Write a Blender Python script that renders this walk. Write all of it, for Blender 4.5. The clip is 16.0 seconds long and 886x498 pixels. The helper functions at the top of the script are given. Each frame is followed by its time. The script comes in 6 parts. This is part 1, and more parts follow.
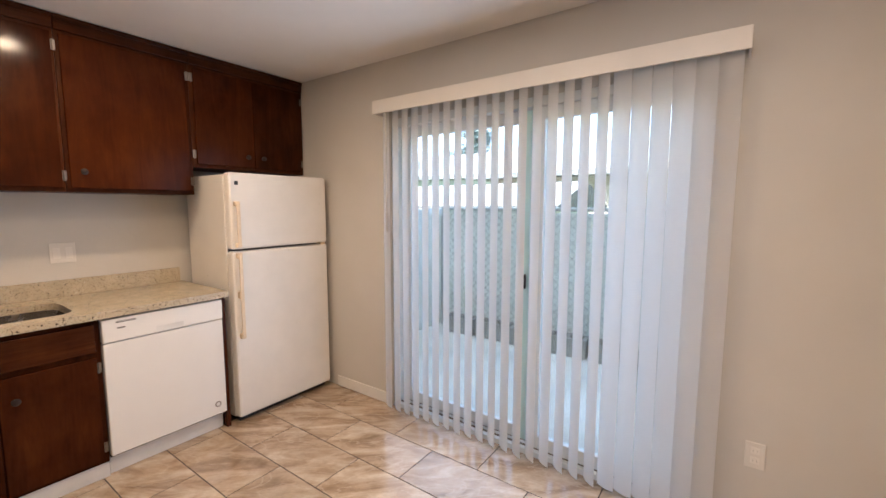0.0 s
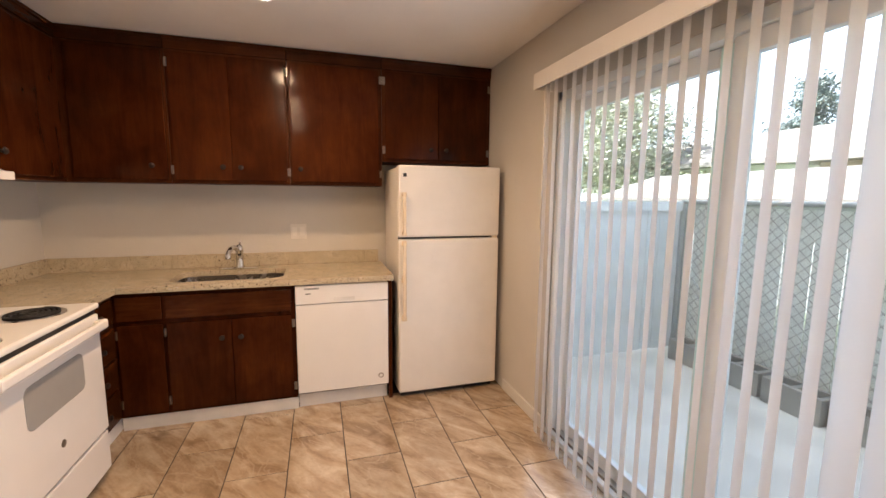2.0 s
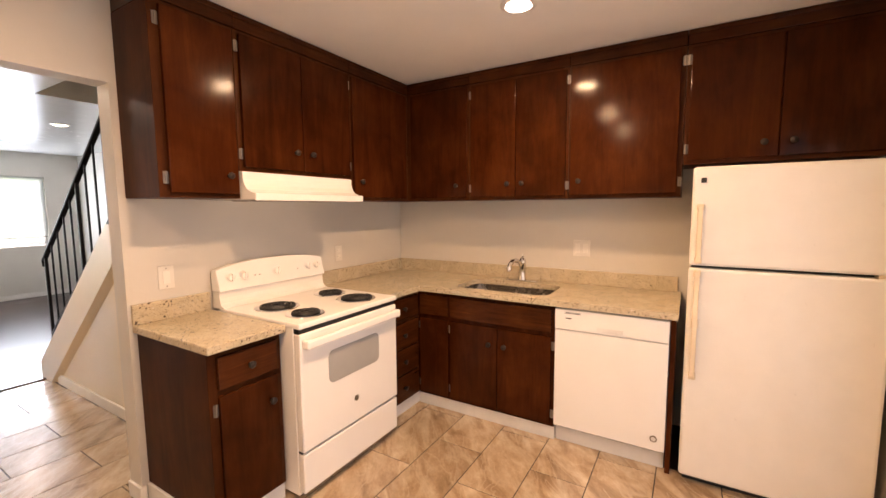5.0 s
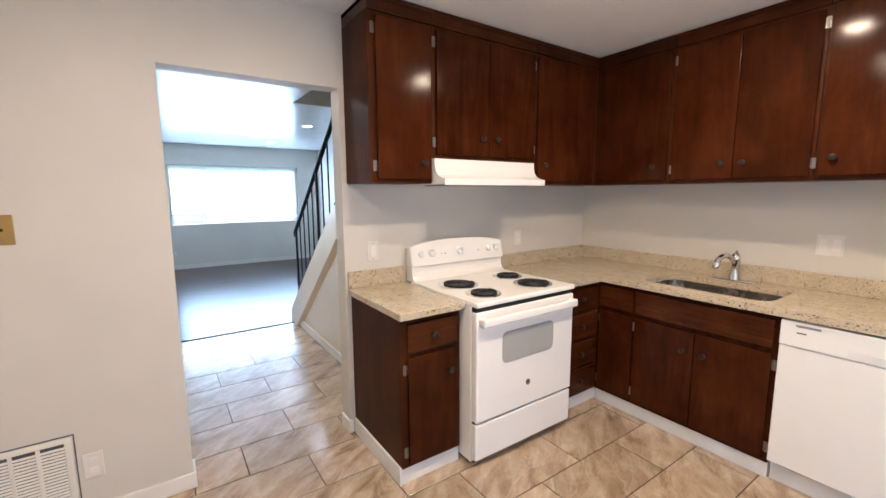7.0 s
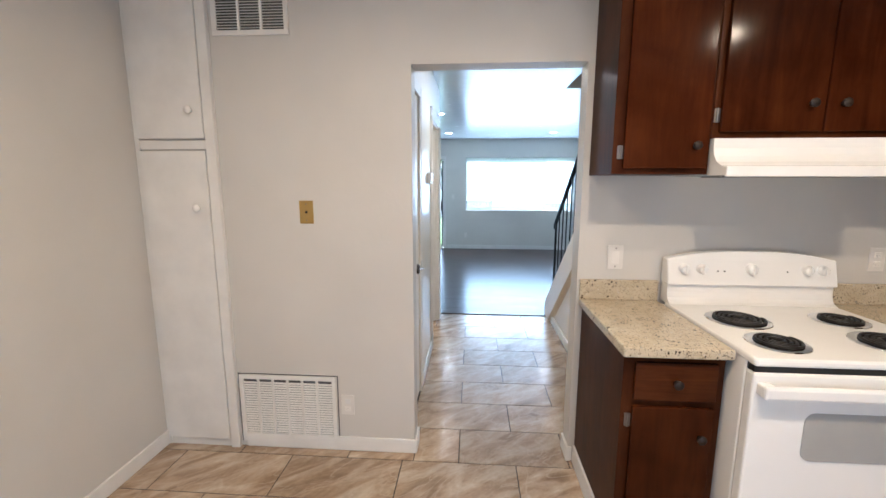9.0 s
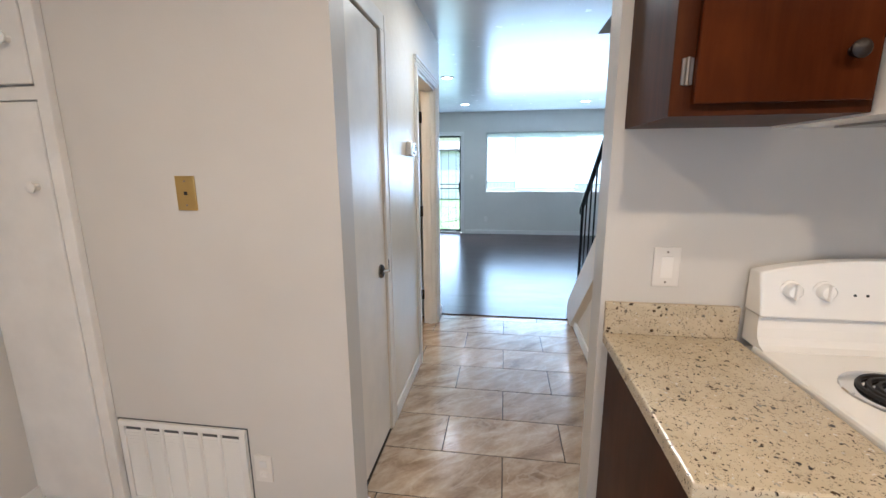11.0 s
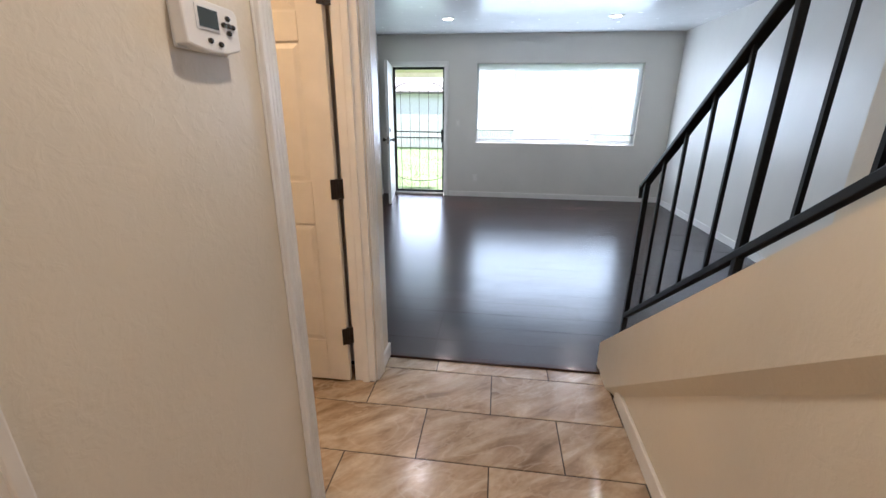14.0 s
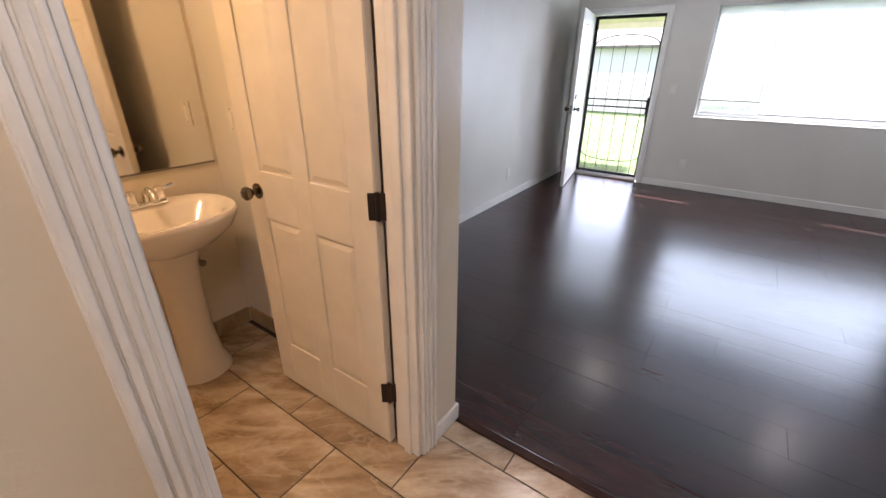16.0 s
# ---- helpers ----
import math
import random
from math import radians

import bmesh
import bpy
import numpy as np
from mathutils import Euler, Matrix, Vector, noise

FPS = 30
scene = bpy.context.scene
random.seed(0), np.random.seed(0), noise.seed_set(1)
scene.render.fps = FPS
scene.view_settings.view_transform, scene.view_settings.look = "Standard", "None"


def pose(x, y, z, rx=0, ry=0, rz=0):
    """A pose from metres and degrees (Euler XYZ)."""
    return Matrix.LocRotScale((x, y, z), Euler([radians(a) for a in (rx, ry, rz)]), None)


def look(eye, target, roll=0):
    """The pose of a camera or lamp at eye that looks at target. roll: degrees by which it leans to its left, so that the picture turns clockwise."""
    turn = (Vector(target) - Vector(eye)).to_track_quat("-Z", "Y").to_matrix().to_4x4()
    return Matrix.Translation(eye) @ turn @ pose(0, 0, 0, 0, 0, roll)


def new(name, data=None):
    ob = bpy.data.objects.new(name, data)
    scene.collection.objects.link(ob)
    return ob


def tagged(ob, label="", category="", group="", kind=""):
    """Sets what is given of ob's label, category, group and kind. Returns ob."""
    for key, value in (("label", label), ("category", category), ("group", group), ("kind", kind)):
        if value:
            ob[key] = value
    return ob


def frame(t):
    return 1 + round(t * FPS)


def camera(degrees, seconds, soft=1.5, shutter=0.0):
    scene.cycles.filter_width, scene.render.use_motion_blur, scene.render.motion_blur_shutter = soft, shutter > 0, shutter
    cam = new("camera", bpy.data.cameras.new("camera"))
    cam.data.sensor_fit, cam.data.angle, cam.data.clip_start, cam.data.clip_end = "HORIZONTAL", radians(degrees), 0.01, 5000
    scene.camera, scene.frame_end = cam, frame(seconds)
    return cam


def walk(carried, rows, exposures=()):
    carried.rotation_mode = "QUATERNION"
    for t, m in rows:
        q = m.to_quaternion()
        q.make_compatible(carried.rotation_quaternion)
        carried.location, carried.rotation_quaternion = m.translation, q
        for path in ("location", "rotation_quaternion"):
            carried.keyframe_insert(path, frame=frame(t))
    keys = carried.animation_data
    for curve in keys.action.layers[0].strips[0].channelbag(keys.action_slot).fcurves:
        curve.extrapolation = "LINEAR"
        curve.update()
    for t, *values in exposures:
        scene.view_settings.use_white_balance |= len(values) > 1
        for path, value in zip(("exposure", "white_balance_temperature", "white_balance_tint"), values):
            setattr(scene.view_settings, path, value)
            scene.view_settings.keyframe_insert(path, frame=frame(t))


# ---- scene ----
cam = camera(94.1, 16.0)
PATH = [
    (0, (0.661, 0.104, 1.453), (-0.489, 1.727, 1.246), 0.1),
    (0.5, (0.782, 0.289, 1.459), (-0.617, 1.702, 1.249), 0.2),
    (1, (0.9, 0.474, 1.477), (-0.707, 1.645, 1.259), 0.4),
    (1.5, (0.881, 0.688, 1.45), (-0.898, 1.573, 1.222), 0.4),
    (2, (0.832, 0.938, 1.458), (-1.067, 1.512, 1.203), 0.5),
    (2.5, (0.828, 1.143, 1.433), (-1.134, 1.437, 1.184), 0.5),
    (3, (0.731, 1.278, 1.433), (-1.257, 1.258, 1.208), 0.1),
    (3.5, (0.577, 1.323, 1.454), (-1.388, 1.015, 1.244), -0.1),
    (4, (0.506, 1.377, 1.468), (-1.387, 0.762, 1.263), -0.2),
    (4.2, (0.492, 1.404, 1.463), (-1.366, 0.689, 1.268), -0.2),
    (6.3, (0.47, 1.473, 1.486), (-0.91, 0.049, 1.228), -0.8),
    (6.5, (0.46, 1.465, 1.481), (-0.85, -0.023, 1.22), -0.7),
    (7, (0.468, 1.442, 1.473), (-0.653, -0.192, 1.203), -0.3),
    (7.5, (0.448, 1.381, 1.479), (-0.447, -0.385, 1.194), -0.1),
    (8, (0.365, 1.287, 1.483), (-0.218, -0.603, 1.187), 0.1),
    (8.5, (0.272, 1.227, 1.486), (0.053, -0.737, 1.175), 0.1),
    (9, (0.129, 1.228, 1.49), (0.267, -0.742, 1.172), 0.1),
    (9.2, (0.079, 1.225, 1.487), (0.341, -0.731, 1.163), 0.0),
    (11.3, (-0.101, 0.319, 1.425), (0.185, -1.615, 1.006), -0.4),
    (11.5, (-0.101, 0.253, 1.423), (0.14, -1.685, 0.99), 0.2),
    (12, (-0.04, -0.085, 1.411), (0.109, -2.023, 0.94), -0.1),
    (12.5, (-0.047, -0.395, 1.38), (0.065, -2.327, 0.877), -0.4),
    (13, (-0.076, -0.697, 1.379), (0.02, -2.618, 0.832), -0.3),
    (13.5, (-0.061, -1.028, 1.363), (0.067, -2.933, 0.768), -0.0),
    (14, (-0.096, -1.289, 1.38), (0.146, -3.167, 0.737), 0.5),
    (14.5, (-0.173, -1.544, 1.395), (0.244, -3.377, 0.711), 1.2),
    (15, (-0.17, -1.802, 1.363), (0.464, -3.559, 0.647), 1.4),
    (15.5, (-0.184, -1.986, 1.445), (0.686, -3.603, 0.651), 0.9),
    (16, (-0.26, -2.18, 1.441), (0.794, -3.67, 0.621), 0.3),
]
# exposure and white balance drift as the walk turns from the warm kitchen to the daylit rooms
EXPOSURES = [(0.0, 2.45, 5350, 13), (1.0, 2.45, 5600, 14), (2.0, 2.45, 6150, 17), (3.0, 2.5, 6800, 24), (4.2, 2.85, 7400, 26), (6.3, 2.82, 5400, 12), (8.0, 2.75, 4900, 7), (9.2, 2.65, 4850, 6), (11.5, 2.45, 4900, 7), (12.5, 2.35, 5400, 12), (13.5, 2.4, 5650, 14), (14.5, 2.42, 5800, 18), (16.0, 2.58, 6050, 23)]
walk(cam, [(t, look(eye, target, roll)) for t, eye, target, roll in PATH], EXPOSURES)

# ---- world, sun, large lights ----
SUN_EL, SUN_AZ = 51.0, 209.0  # degrees; azimuth from +y clockwise
world = bpy.data.worlds.new("sky")
scene.world = world
world.use_nodes = True
wn = world.node_tree
sky = wn.nodes.new("ShaderNodeTexSky")
sky.sky_type = "NISHITA"
sky.sun_disc = False
sky.sun_elevation, sky.sun_rotation = radians(SUN_EL), radians(SUN_AZ)
sky.air_density, sky.dust_density, sky.ozone_density = 1.0, 3.0, 1.0
haze = wn.nodes.new("ShaderNodeHueSaturation")
haze.inputs["Saturation"].default_value = 0.5
wn.links.new(sky.outputs["Color"], haze.inputs["Color"])
wn.links.new(haze.outputs["Color"], wn.nodes["Background"].inputs["Color"])
wn.nodes["Background"].inputs["Strength"].default_value = 0.15

sun = new("sun", bpy.data.lights.new("sun", "SUN"))
sun.data.energy, sun.data.angle, sun.data.color = 5.0, radians(0.6), (1.0, 0.95, 0.88)
az, el = radians(SUN_AZ), radians(SUN_EL)
sun.matrix_world = look((10 * math.sin(az) * math.cos(el), 10 * math.cos(az) * math.cos(el), 10 * math.sin(el)), (0, 0, 0))


def lamp(name, place, watts, colour, size):
    ob = new(name, bpy.data.lights.new(name, "AREA"))
    ob.data.shape, ob.data.size = "DISK", size
    ob.data.energy, ob.data.color = watts, colour
    ob.location = place
    return ob


WARM, SOFT = (1.0, 0.645, 0.335), (1.0, 0.88, 0.74)
KITCHEN_LAMPS = [(-1.50, 0.70), (-0.40, 0.69), (0.72, 0.68)]
HALL_LAMP = (-0.1, -2.1)
LIVING_LAMPS = [(0.6, -4.73), (0.6, -7.0), (-1.4, -7.0), (-1.4, -4.73)]
CEIL = 2.44
for x, y in KITCHEN_LAMPS:
    lamp("kitchen_lamp", (x, y, CEIL - 0.012), 3.3, WARM, 0.115)
for x, y in LIVING_LAMPS:
    lamp("living_lamp", (x, y, CEIL - 0.012), 0.4, SOFT, 0.11)
lamp("hall_lamp", (-0.1, -2.1, CEIL - 0.012), 2.15, (1.0, 0.82, 0.61), 0.11)
lamp("bath_lamp", (1.35, -2.45, CEIL - 0.06), 2.6, (1.0, 0.63, 0.28), 0.2)


def opening_fill(name, place, target, width, height, watts, colour):
    ob = new(name, bpy.data.lights.new(name, "AREA"))
    ob.data.shape, ob.data.size, ob.data.size_y = "RECTANGLE", width, height
    ob.data.energy, ob.data.color = watts, colour
    ob.matrix_world = look(place, target)
    return ob


DAY = (0.71, 0.86, 1.0)
# Added area lamps just inside the openings, standing in for light from the sky.
opening_fill("window_sky_fill", (-0.93, -8.106, 1.45), (-0.93, -5, 1.45), 2.38, 1.14, 10.0, DAY)
opening_fill("patio_door_sky_fill", (-0.33, 2.112, 1.05), (-0.33, 0, 1.05), 1.85, 1.85, 2.2, (0.93, 0.97, 1.0))
opening_fill("front_door_sky_fill", (1.2, -8.16, 1.05), (1.2, -5, 1.05), 0.72, 1.75, 2.3, DAY)

# ---- materials ----


def nodes_of(name):
    m = bpy.data.materials.new(name)
    m.use_nodes = True
    return m, m.node_tree, m.node_tree.nodes["Principled BSDF"]


def coords(nt, stretch=(1, 1, 1), shift=False):
    tc = nt.nodes.new("ShaderNodeTexCoord")
    mp = nt.nodes.new("ShaderNodeMapping")
    mp.inputs["Scale"].default_value = stretch
    nt.links.new(tc.outputs["Object"], mp.inputs["Vector"])
    if shift:
        info = nt.nodes.new("ShaderNodeObjectInfo")
        mul = nt.nodes.new("ShaderNodeMath")
        mul.operation, mul.inputs[1].default_value = "MULTIPLY", 37.0
        nt.links.new(info.outputs["Random"], mul.inputs[0])
        nt.links.new(mul.outputs[0], mp.inputs["Location"])
    return mp.outputs["Vector"]


def noise_of(nt, vec, scale, detail=4.0, distortion=0.0, rough=0.55):
    n = nt.nodes.new("ShaderNodeTexNoise")
    n.inputs["Scale"].default_value, n.inputs["Detail"].default_value = scale, detail
    n.inputs["Distortion"].default_value, n.inputs["Roughness"].default_value = distortion, rough
    nt.links.new(vec, n.inputs["Vector"])
    return n.outputs["Fac"]


def ramp(nt, fac, stops):
    r = nt.nodes.new("ShaderNodeValToRGB")
    while len(r.color_ramp.elements) < len(stops):
        r.color_ramp.elements.new(0.5)
    for e, (p, c) in zip(r.color_ramp.elements, stops):
        e.position, e.color = p, (*c, 1)
    nt.links.new(fac, r.inputs["Fac"])
    return r.outputs["Color"]


def blend(nt, fac, a, b, how="MIX"):
    m = nt.nodes.new("ShaderNodeMix")
    m.data_type, m.blend_type = "RGBA", how
    for socket, value in ((m.inputs["Factor"], fac), (m.inputs["A"], a), (m.inputs["B"], b)):
        if isinstance(value, float):
            socket.default_value = value
        elif isinstance(value, tuple):
            socket.default_value = (*value, 1)
        else:
            nt.links.new(value, socket)
    return m.outputs["Result"]


def relief(nt, p, height, strength, distance=0.002, after=None):
    b = nt.nodes.new("ShaderNodeBump")
    b.inputs["Strength"].default_value, b.inputs["Distance"].default_value = strength, distance
    nt.links.new(height, b.inputs["Height"])
    if after is not None:
        nt.links.new(after, b.inputs["Normal"])
    nt.links.new(b.outputs["Normal"], p.inputs["Normal"])
    return b.outputs["Normal"]


def spread(nt, p, fac, low, high):
    r = nt.nodes.new("ShaderNodeMapRange")
    r.inputs["To Min"].default_value, r.inputs["To Max"].default_value = low, high
    nt.links.new(fac, r.inputs["Value"])
    nt.links.new(r.outputs["Result"], p.inputs["Roughness"])


def plain(name, colour, rough=0.5, metal=0.0, vary=0.06, scale=6.0, bump=0.0, bump_scale=200.0, distance=0.001, coat=0.0, stretch=(1, 1, 1), specular=0.5):
    """Paint, plastic or metal: a base colour with large soft marks, uneven gloss and a fine relief."""
    m, nt, p = nodes_of(name)
    v = coords(nt, stretch)
    big = noise_of(nt, v, scale, 5.0)
    dark = tuple(c * (1 - vary) for c in colour)
    light = tuple(min(1, c * (1 + vary)) for c in colour)
    nt.links.new(ramp(nt, big, [(0.3, dark), (0.7, light)]), p.inputs["Base Color"])
    p.inputs["Metallic"].default_value = metal
    p.inputs["Coat Weight"].default_value = coat
    p.inputs["Specular IOR Level"].default_value = specular
    spread(nt, p, noise_of(nt, v, scale * 3, 3.0), max(0.02, rough - 0.06), min(1, rough + 0.06))
    if bump:
        relief(nt, p, noise_of(nt, v, bump_scale, 3.0), bump, distance)
    return m


def painted(name, colour, rough, lumps=0.25, vary=0.05, spatter=0.0):
    """Rolled wall paint over hand-trowelled plaster: orange peel on broad shallow lumps."""
    m, nt, p = nodes_of(name)
    v = coords(nt)
    tone = noise_of(nt, v, 1.7, 4.0)
    nt.links.new(ramp(nt, tone, [(0.3, tuple(c * (1 - vary) for c in colour)), (0.72, tuple(min(1, c * (1 + vary * 0.6)) for c in colour))]), p.inputs["Base Color"])
    spread(nt, p, noise_of(nt, v, 5.0, 3.0), rough - 0.05, rough + 0.07)
    fine = relief(nt, p, noise_of(nt, v, 170.0, 2.0), 0.18, 0.001)
    broad = relief(nt, p, noise_of(nt, v, 11.0, 5.0, 0.6), lumps, 0.012, fine)
    if spatter:
        drops = ramp(nt, noise_of(nt, v, 34.0, 3.0, 0.9), [(0.5, (0, 0, 0)), (0.66, (1, 1, 1))])
        relief(nt, p, drops, spatter, 0.003, broad)
    return m


def timber(name, dark, light, rough, stretch, scale=9.0, coat=0.0, bump=0.12, shift=True, depth=0.0015, specular=0.22):
    m, nt, p = nodes_of(name)
    v = coords(nt, stretch, shift)
    grain = noise_of(nt, v, scale, 8.0 if bump else 3.0, 1.2 if bump else 0.3, 0.62)
    pores = noise_of(nt, v, scale * 7, 4.0, 0.3)
    tone = ramp(nt, grain, [(0.28, dark), (0.55, tuple((a + b) / 2 for a, b in zip(dark, light))), (0.78, light)])
    tone = blend(nt, 0.10 if bump else 0.0, tone, ramp(nt, pores, [(0.35, tuple(c * 0.5 for c in dark)), (0.6, light)]))
    blotch = noise_of(nt, coords(nt), 4.0, 3.0, 0.5)
    tone = blend(nt, 1.0, tone, ramp(nt, blotch, [(0.35, (0.72, 0.68, 0.66)), (0.68, (1.18, 1.2, 1.2))]), "MULTIPLY")
    info = nt.nodes.new("ShaderNodeObjectInfo")
    shade = ramp(nt, info.outputs["Random"], [(0.0, (0.78, 0.78, 0.78)), (1.0, (1.15, 1.12, 1.1))])
    nt.links.new(blend(nt, 1.0, tone, shade, "MULTIPLY"), p.inputs["Base Color"])
    spread(nt, p, noise_of(nt, coords(nt), 3.5, 4.0), rough - 0.07, rough + 0.1)
    p.inputs["Coat Weight"].default_value, p.inputs["Specular IOR Level"].default_value = coat, specular
    if bump:
        relief(nt, p, pores, bump, depth)
    return m


def stone_tile():
    """Glazed porcelain with broad slanting brown drifts and pale veins, each tile cut from another part of the slab."""
    m, nt, p = nodes_of("stone_tile")

    def slanted(stretch):
        tc, info = nt.nodes.new("ShaderNodeTexCoord"), nt.nodes.new("ShaderNodeObjectInfo")
        mul = nt.nodes.new("ShaderNodeMath")
        mul.operation, mul.inputs[1].default_value = "MULTIPLY", 41.0
        turn, mp = nt.nodes.new("ShaderNodeMapping"), nt.nodes.new("ShaderNodeMapping")
        turn.inputs["Rotation"].default_value = (0, 0, radians(-38))
        mp.inputs["Scale"].default_value = stretch
        nt.links.new(tc.outputs["Object"], turn.inputs["Vector"])
        nt.links.new(turn.outputs["Vector"], mp.inputs["Vector"])
        nt.links.new(info.outputs["Random"], mul.inputs[0])
        nt.links.new(mul.outputs[0], mp.inputs["Location"])
        return mp.outputs["Vector"]

    drift = noise_of(nt, slanted((1.0, 3.2, 1.0)), 3.0, 4.0, 0.9, 0.55)
    cloud = noise_of(nt, slanted((1.0, 1.5, 1.0)), 4.5, 5.0, 1.1, 0.6)
    vein = noise_of(nt, slanted((1.0, 2.4, 1.0)), 2.3, 3.0, 1.3, 0.5)
    speck = noise_of(nt, slanted((1.0, 1.6, 1.0)), 42.0, 3.0, 0.4)
    tone = ramp(nt, drift, [(0.30, (0.215, 0.137, 0.075)), (0.47, (0.44, 0.32, 0.206)), (0.66, (0.66, 0.55, 0.41))])
    tone = blend(nt, 0.38, tone, ramp(nt, cloud, [(0.32, (0.20, 0.132, 0.076)), (0.68, (0.52, 0.41, 0.295))]))
    edge = ramp(nt, vein, [(0.475, (0, 0, 0)), (0.51, (0.75, 0.75, 0.75)), (0.525, (0, 0, 0))])
    tone = blend(nt, edge, tone, blend(nt, 0.5, tone, (0.60, 0.50, 0.38)))
    tone = blend(nt, 0.35, tone, ramp(nt, speck, [(0.3, (0.62, 0.6, 0.58)), (0.7, (1.0, 1.0, 1.0))]), "MULTIPLY")
    info = nt.nodes.new("ShaderNodeObjectInfo")
    shade = ramp(nt, info.outputs["Random"], [(0.0, (0.90, 0.89, 0.88)), (1.0, (1.12, 1.1, 1.08))])
    nt.links.new(blend(nt, 1.0, tone, shade, "MULTIPLY"), p.inputs["Base Color"])
    spread(nt, p, cloud, 0.16, 0.29)
    p.inputs["Specular IOR Level"].default_value = 1.0
    p.inputs["Coat Weight"].default_value, p.inputs["Coat Roughness"].default_value = 0.35, 0.14
    relief(nt, p, drift, 0.10, 0.003)
    return m


def plank_wood():
    """Dark laminate planks: long reddish grain, worn streaks in the gloss and a shallow wave in the sheet."""
    m, nt, p = nodes_of("dark_plank")
    v = coords(nt, (0.5, 6.0, 6.0), True)
    grain = noise_of(nt, v, 4.0, 7.0, 0.8, 0.6)
    tone = ramp(nt, grain, [(0.3, (0.012, 0.0044, 0.0040)), (0.52, (0.030, 0.0110, 0.0090)), (0.78, (0.042, 0.0160, 0.0120))])
    info = nt.nodes.new("ShaderNodeObjectInfo")
    shade = ramp(nt, info.outputs["Random"], [(0.0, (0.62, 0.62, 0.64)), (1.0, (1.25, 1.2, 1.15))])
    nt.links.new(blend(nt, 1.0, tone, shade, "MULTIPLY"), p.inputs["Base Color"])
    worn = noise_of(nt, coords(nt, (0.6, 2.6, 1.0), True), 2.4, 5.0, 0.7, 0.6)
    spread(nt, p, worn, 0.16, 0.32)
    p.inputs["Specular IOR Level"].default_value = 0.5
    fine = relief(nt, p, grain, 0.10, 0.001)
    relief(nt, p, noise_of(nt, coords(nt, (0.7, 2.2, 1.0), True), 3.2, 2.0, 0.3), 0.14, 0.004, fine)
    return m


def chip_stone():
    """Cream engineered stone with brown, grey and black chips of two sizes."""
    m, nt, p = nodes_of("chip_stone")
    v = coords(nt)
    tone = ramp(nt, noise_of(nt, v, 14.0, 6.0), [(0.3, (0.47, 0.40, 0.28)), (0.7, (0.56, 0.485, 0.355))])
    for scale, limit, level in ((78.0, 0.10, 0.35), (145.0, 0.17, 0.38), (250.0, 0.16, 0.4)):
        vo = nt.nodes.new("ShaderNodeTexVoronoi")
        vo.inputs["Scale"].default_value = scale
        warp = nt.nodes.new("ShaderNodeVectorMath")
        warp.operation = "MULTIPLY_ADD"
        wn_ = nt.nodes.new("ShaderNodeTexNoise")
        wn_.inputs["Scale"].default_value = scale * 0.8
        nt.links.new(v, wn_.inputs["Vector"])
        nt.links.new(wn_.outputs["Color"], warp.inputs[0])
        warp.inputs[1].default_value = (0.022, 0.022, 0.022)
        nt.links.new(v, warp.inputs[2])
        nt.links.new(warp.outputs[0], vo.inputs["Vector"])
        sep = nt.nodes.new("ShaderNodeSeparateColor")
        nt.links.new(vo.outputs["Color"], sep.inputs["Color"])
        pick = ramp(nt, sep.outputs["Red"], [(limit, (1, 1, 1)), (limit + 0.01, (0, 0, 0))])
        core = ramp(nt, vo.outputs["Distance"], [(level, (1, 1, 1)), (level + 0.05, (0, 0, 0))])
        chip = ramp(nt, sep.outputs["Green"], [(0.0, (0.02, 0.018, 0.017)), (0.55, (0.075, 0.05, 0.03)), (0.8, (0.2, 0.19, 0.17)), (1.0, (0.74, 0.72, 0.66))])
        mask = blend(nt, 1.0, pick, core, "MULTIPLY")
        tone = blend(nt, mask, tone, chip)
    nt.links.new(tone, p.inputs["Base Color"])
    p.inputs["Roughness"].default_value = 0.22
    return m


def clear_glass(name, tint=(1, 1, 1), gloss=0.02):
    m, nt, p = nodes_of(name)
    out = nt.nodes["Material Output"]
    tr, gl, mx = (nt.nodes.new("ShaderNode" + k) for k in ("BsdfTransparent", "BsdfGlossy", "MixShader"))
    tr.inputs["Color"].default_value = (*tint, 1)
    gl.inputs["Roughness"].default_value = gloss
    mx.inputs[0].default_value = 0.05
    nt.links.new(tr.outputs[0], mx.inputs[1])
    nt.links.new(gl.outputs[0], mx.inputs[2])
    nt.links.new(mx.outputs[0], out.inputs["Surface"])
    return m


def sheer(name, colour, through_light, rough=0.5):
    """A thin sheet that lets part of the light through."""
    m, nt, p = nodes_of(name)
    out = nt.nodes["Material Output"]
    p.inputs["Base Color"].default_value, p.inputs["Roughness"].default_value = (*colour, 1), rough
    v = coords(nt)
    nt.links.new(ramp(nt, noise_of(nt, v, 4.0), [(0.3, tuple(c * 0.93 for c in colour)), (0.7, colour)]), p.inputs["Base Color"])
    tl, mx = nt.nodes.new("ShaderNodeBsdfTranslucent"), nt.nodes.new("ShaderNodeMixShader")
    tl.inputs["Color"].default_value = (*colour, 1)
    mx.inputs[0].default_value = through_light
    nt.links.new(p.outputs[0], mx.inputs[1])
    nt.links.new(tl.outputs[0], mx.inputs[2])
    nt.links.new(mx.outputs[0], out.inputs["Surface"])
    return m


def glowing(name, colour, strength):
    m, nt, p = nodes_of(name)
    p.inputs["Base Color"].default_value = (*colour, 1)
    p.inputs["Emission Color"].default_value, p.inputs["Emission Strength"].default_value = (*colour, 1), strength
    return m


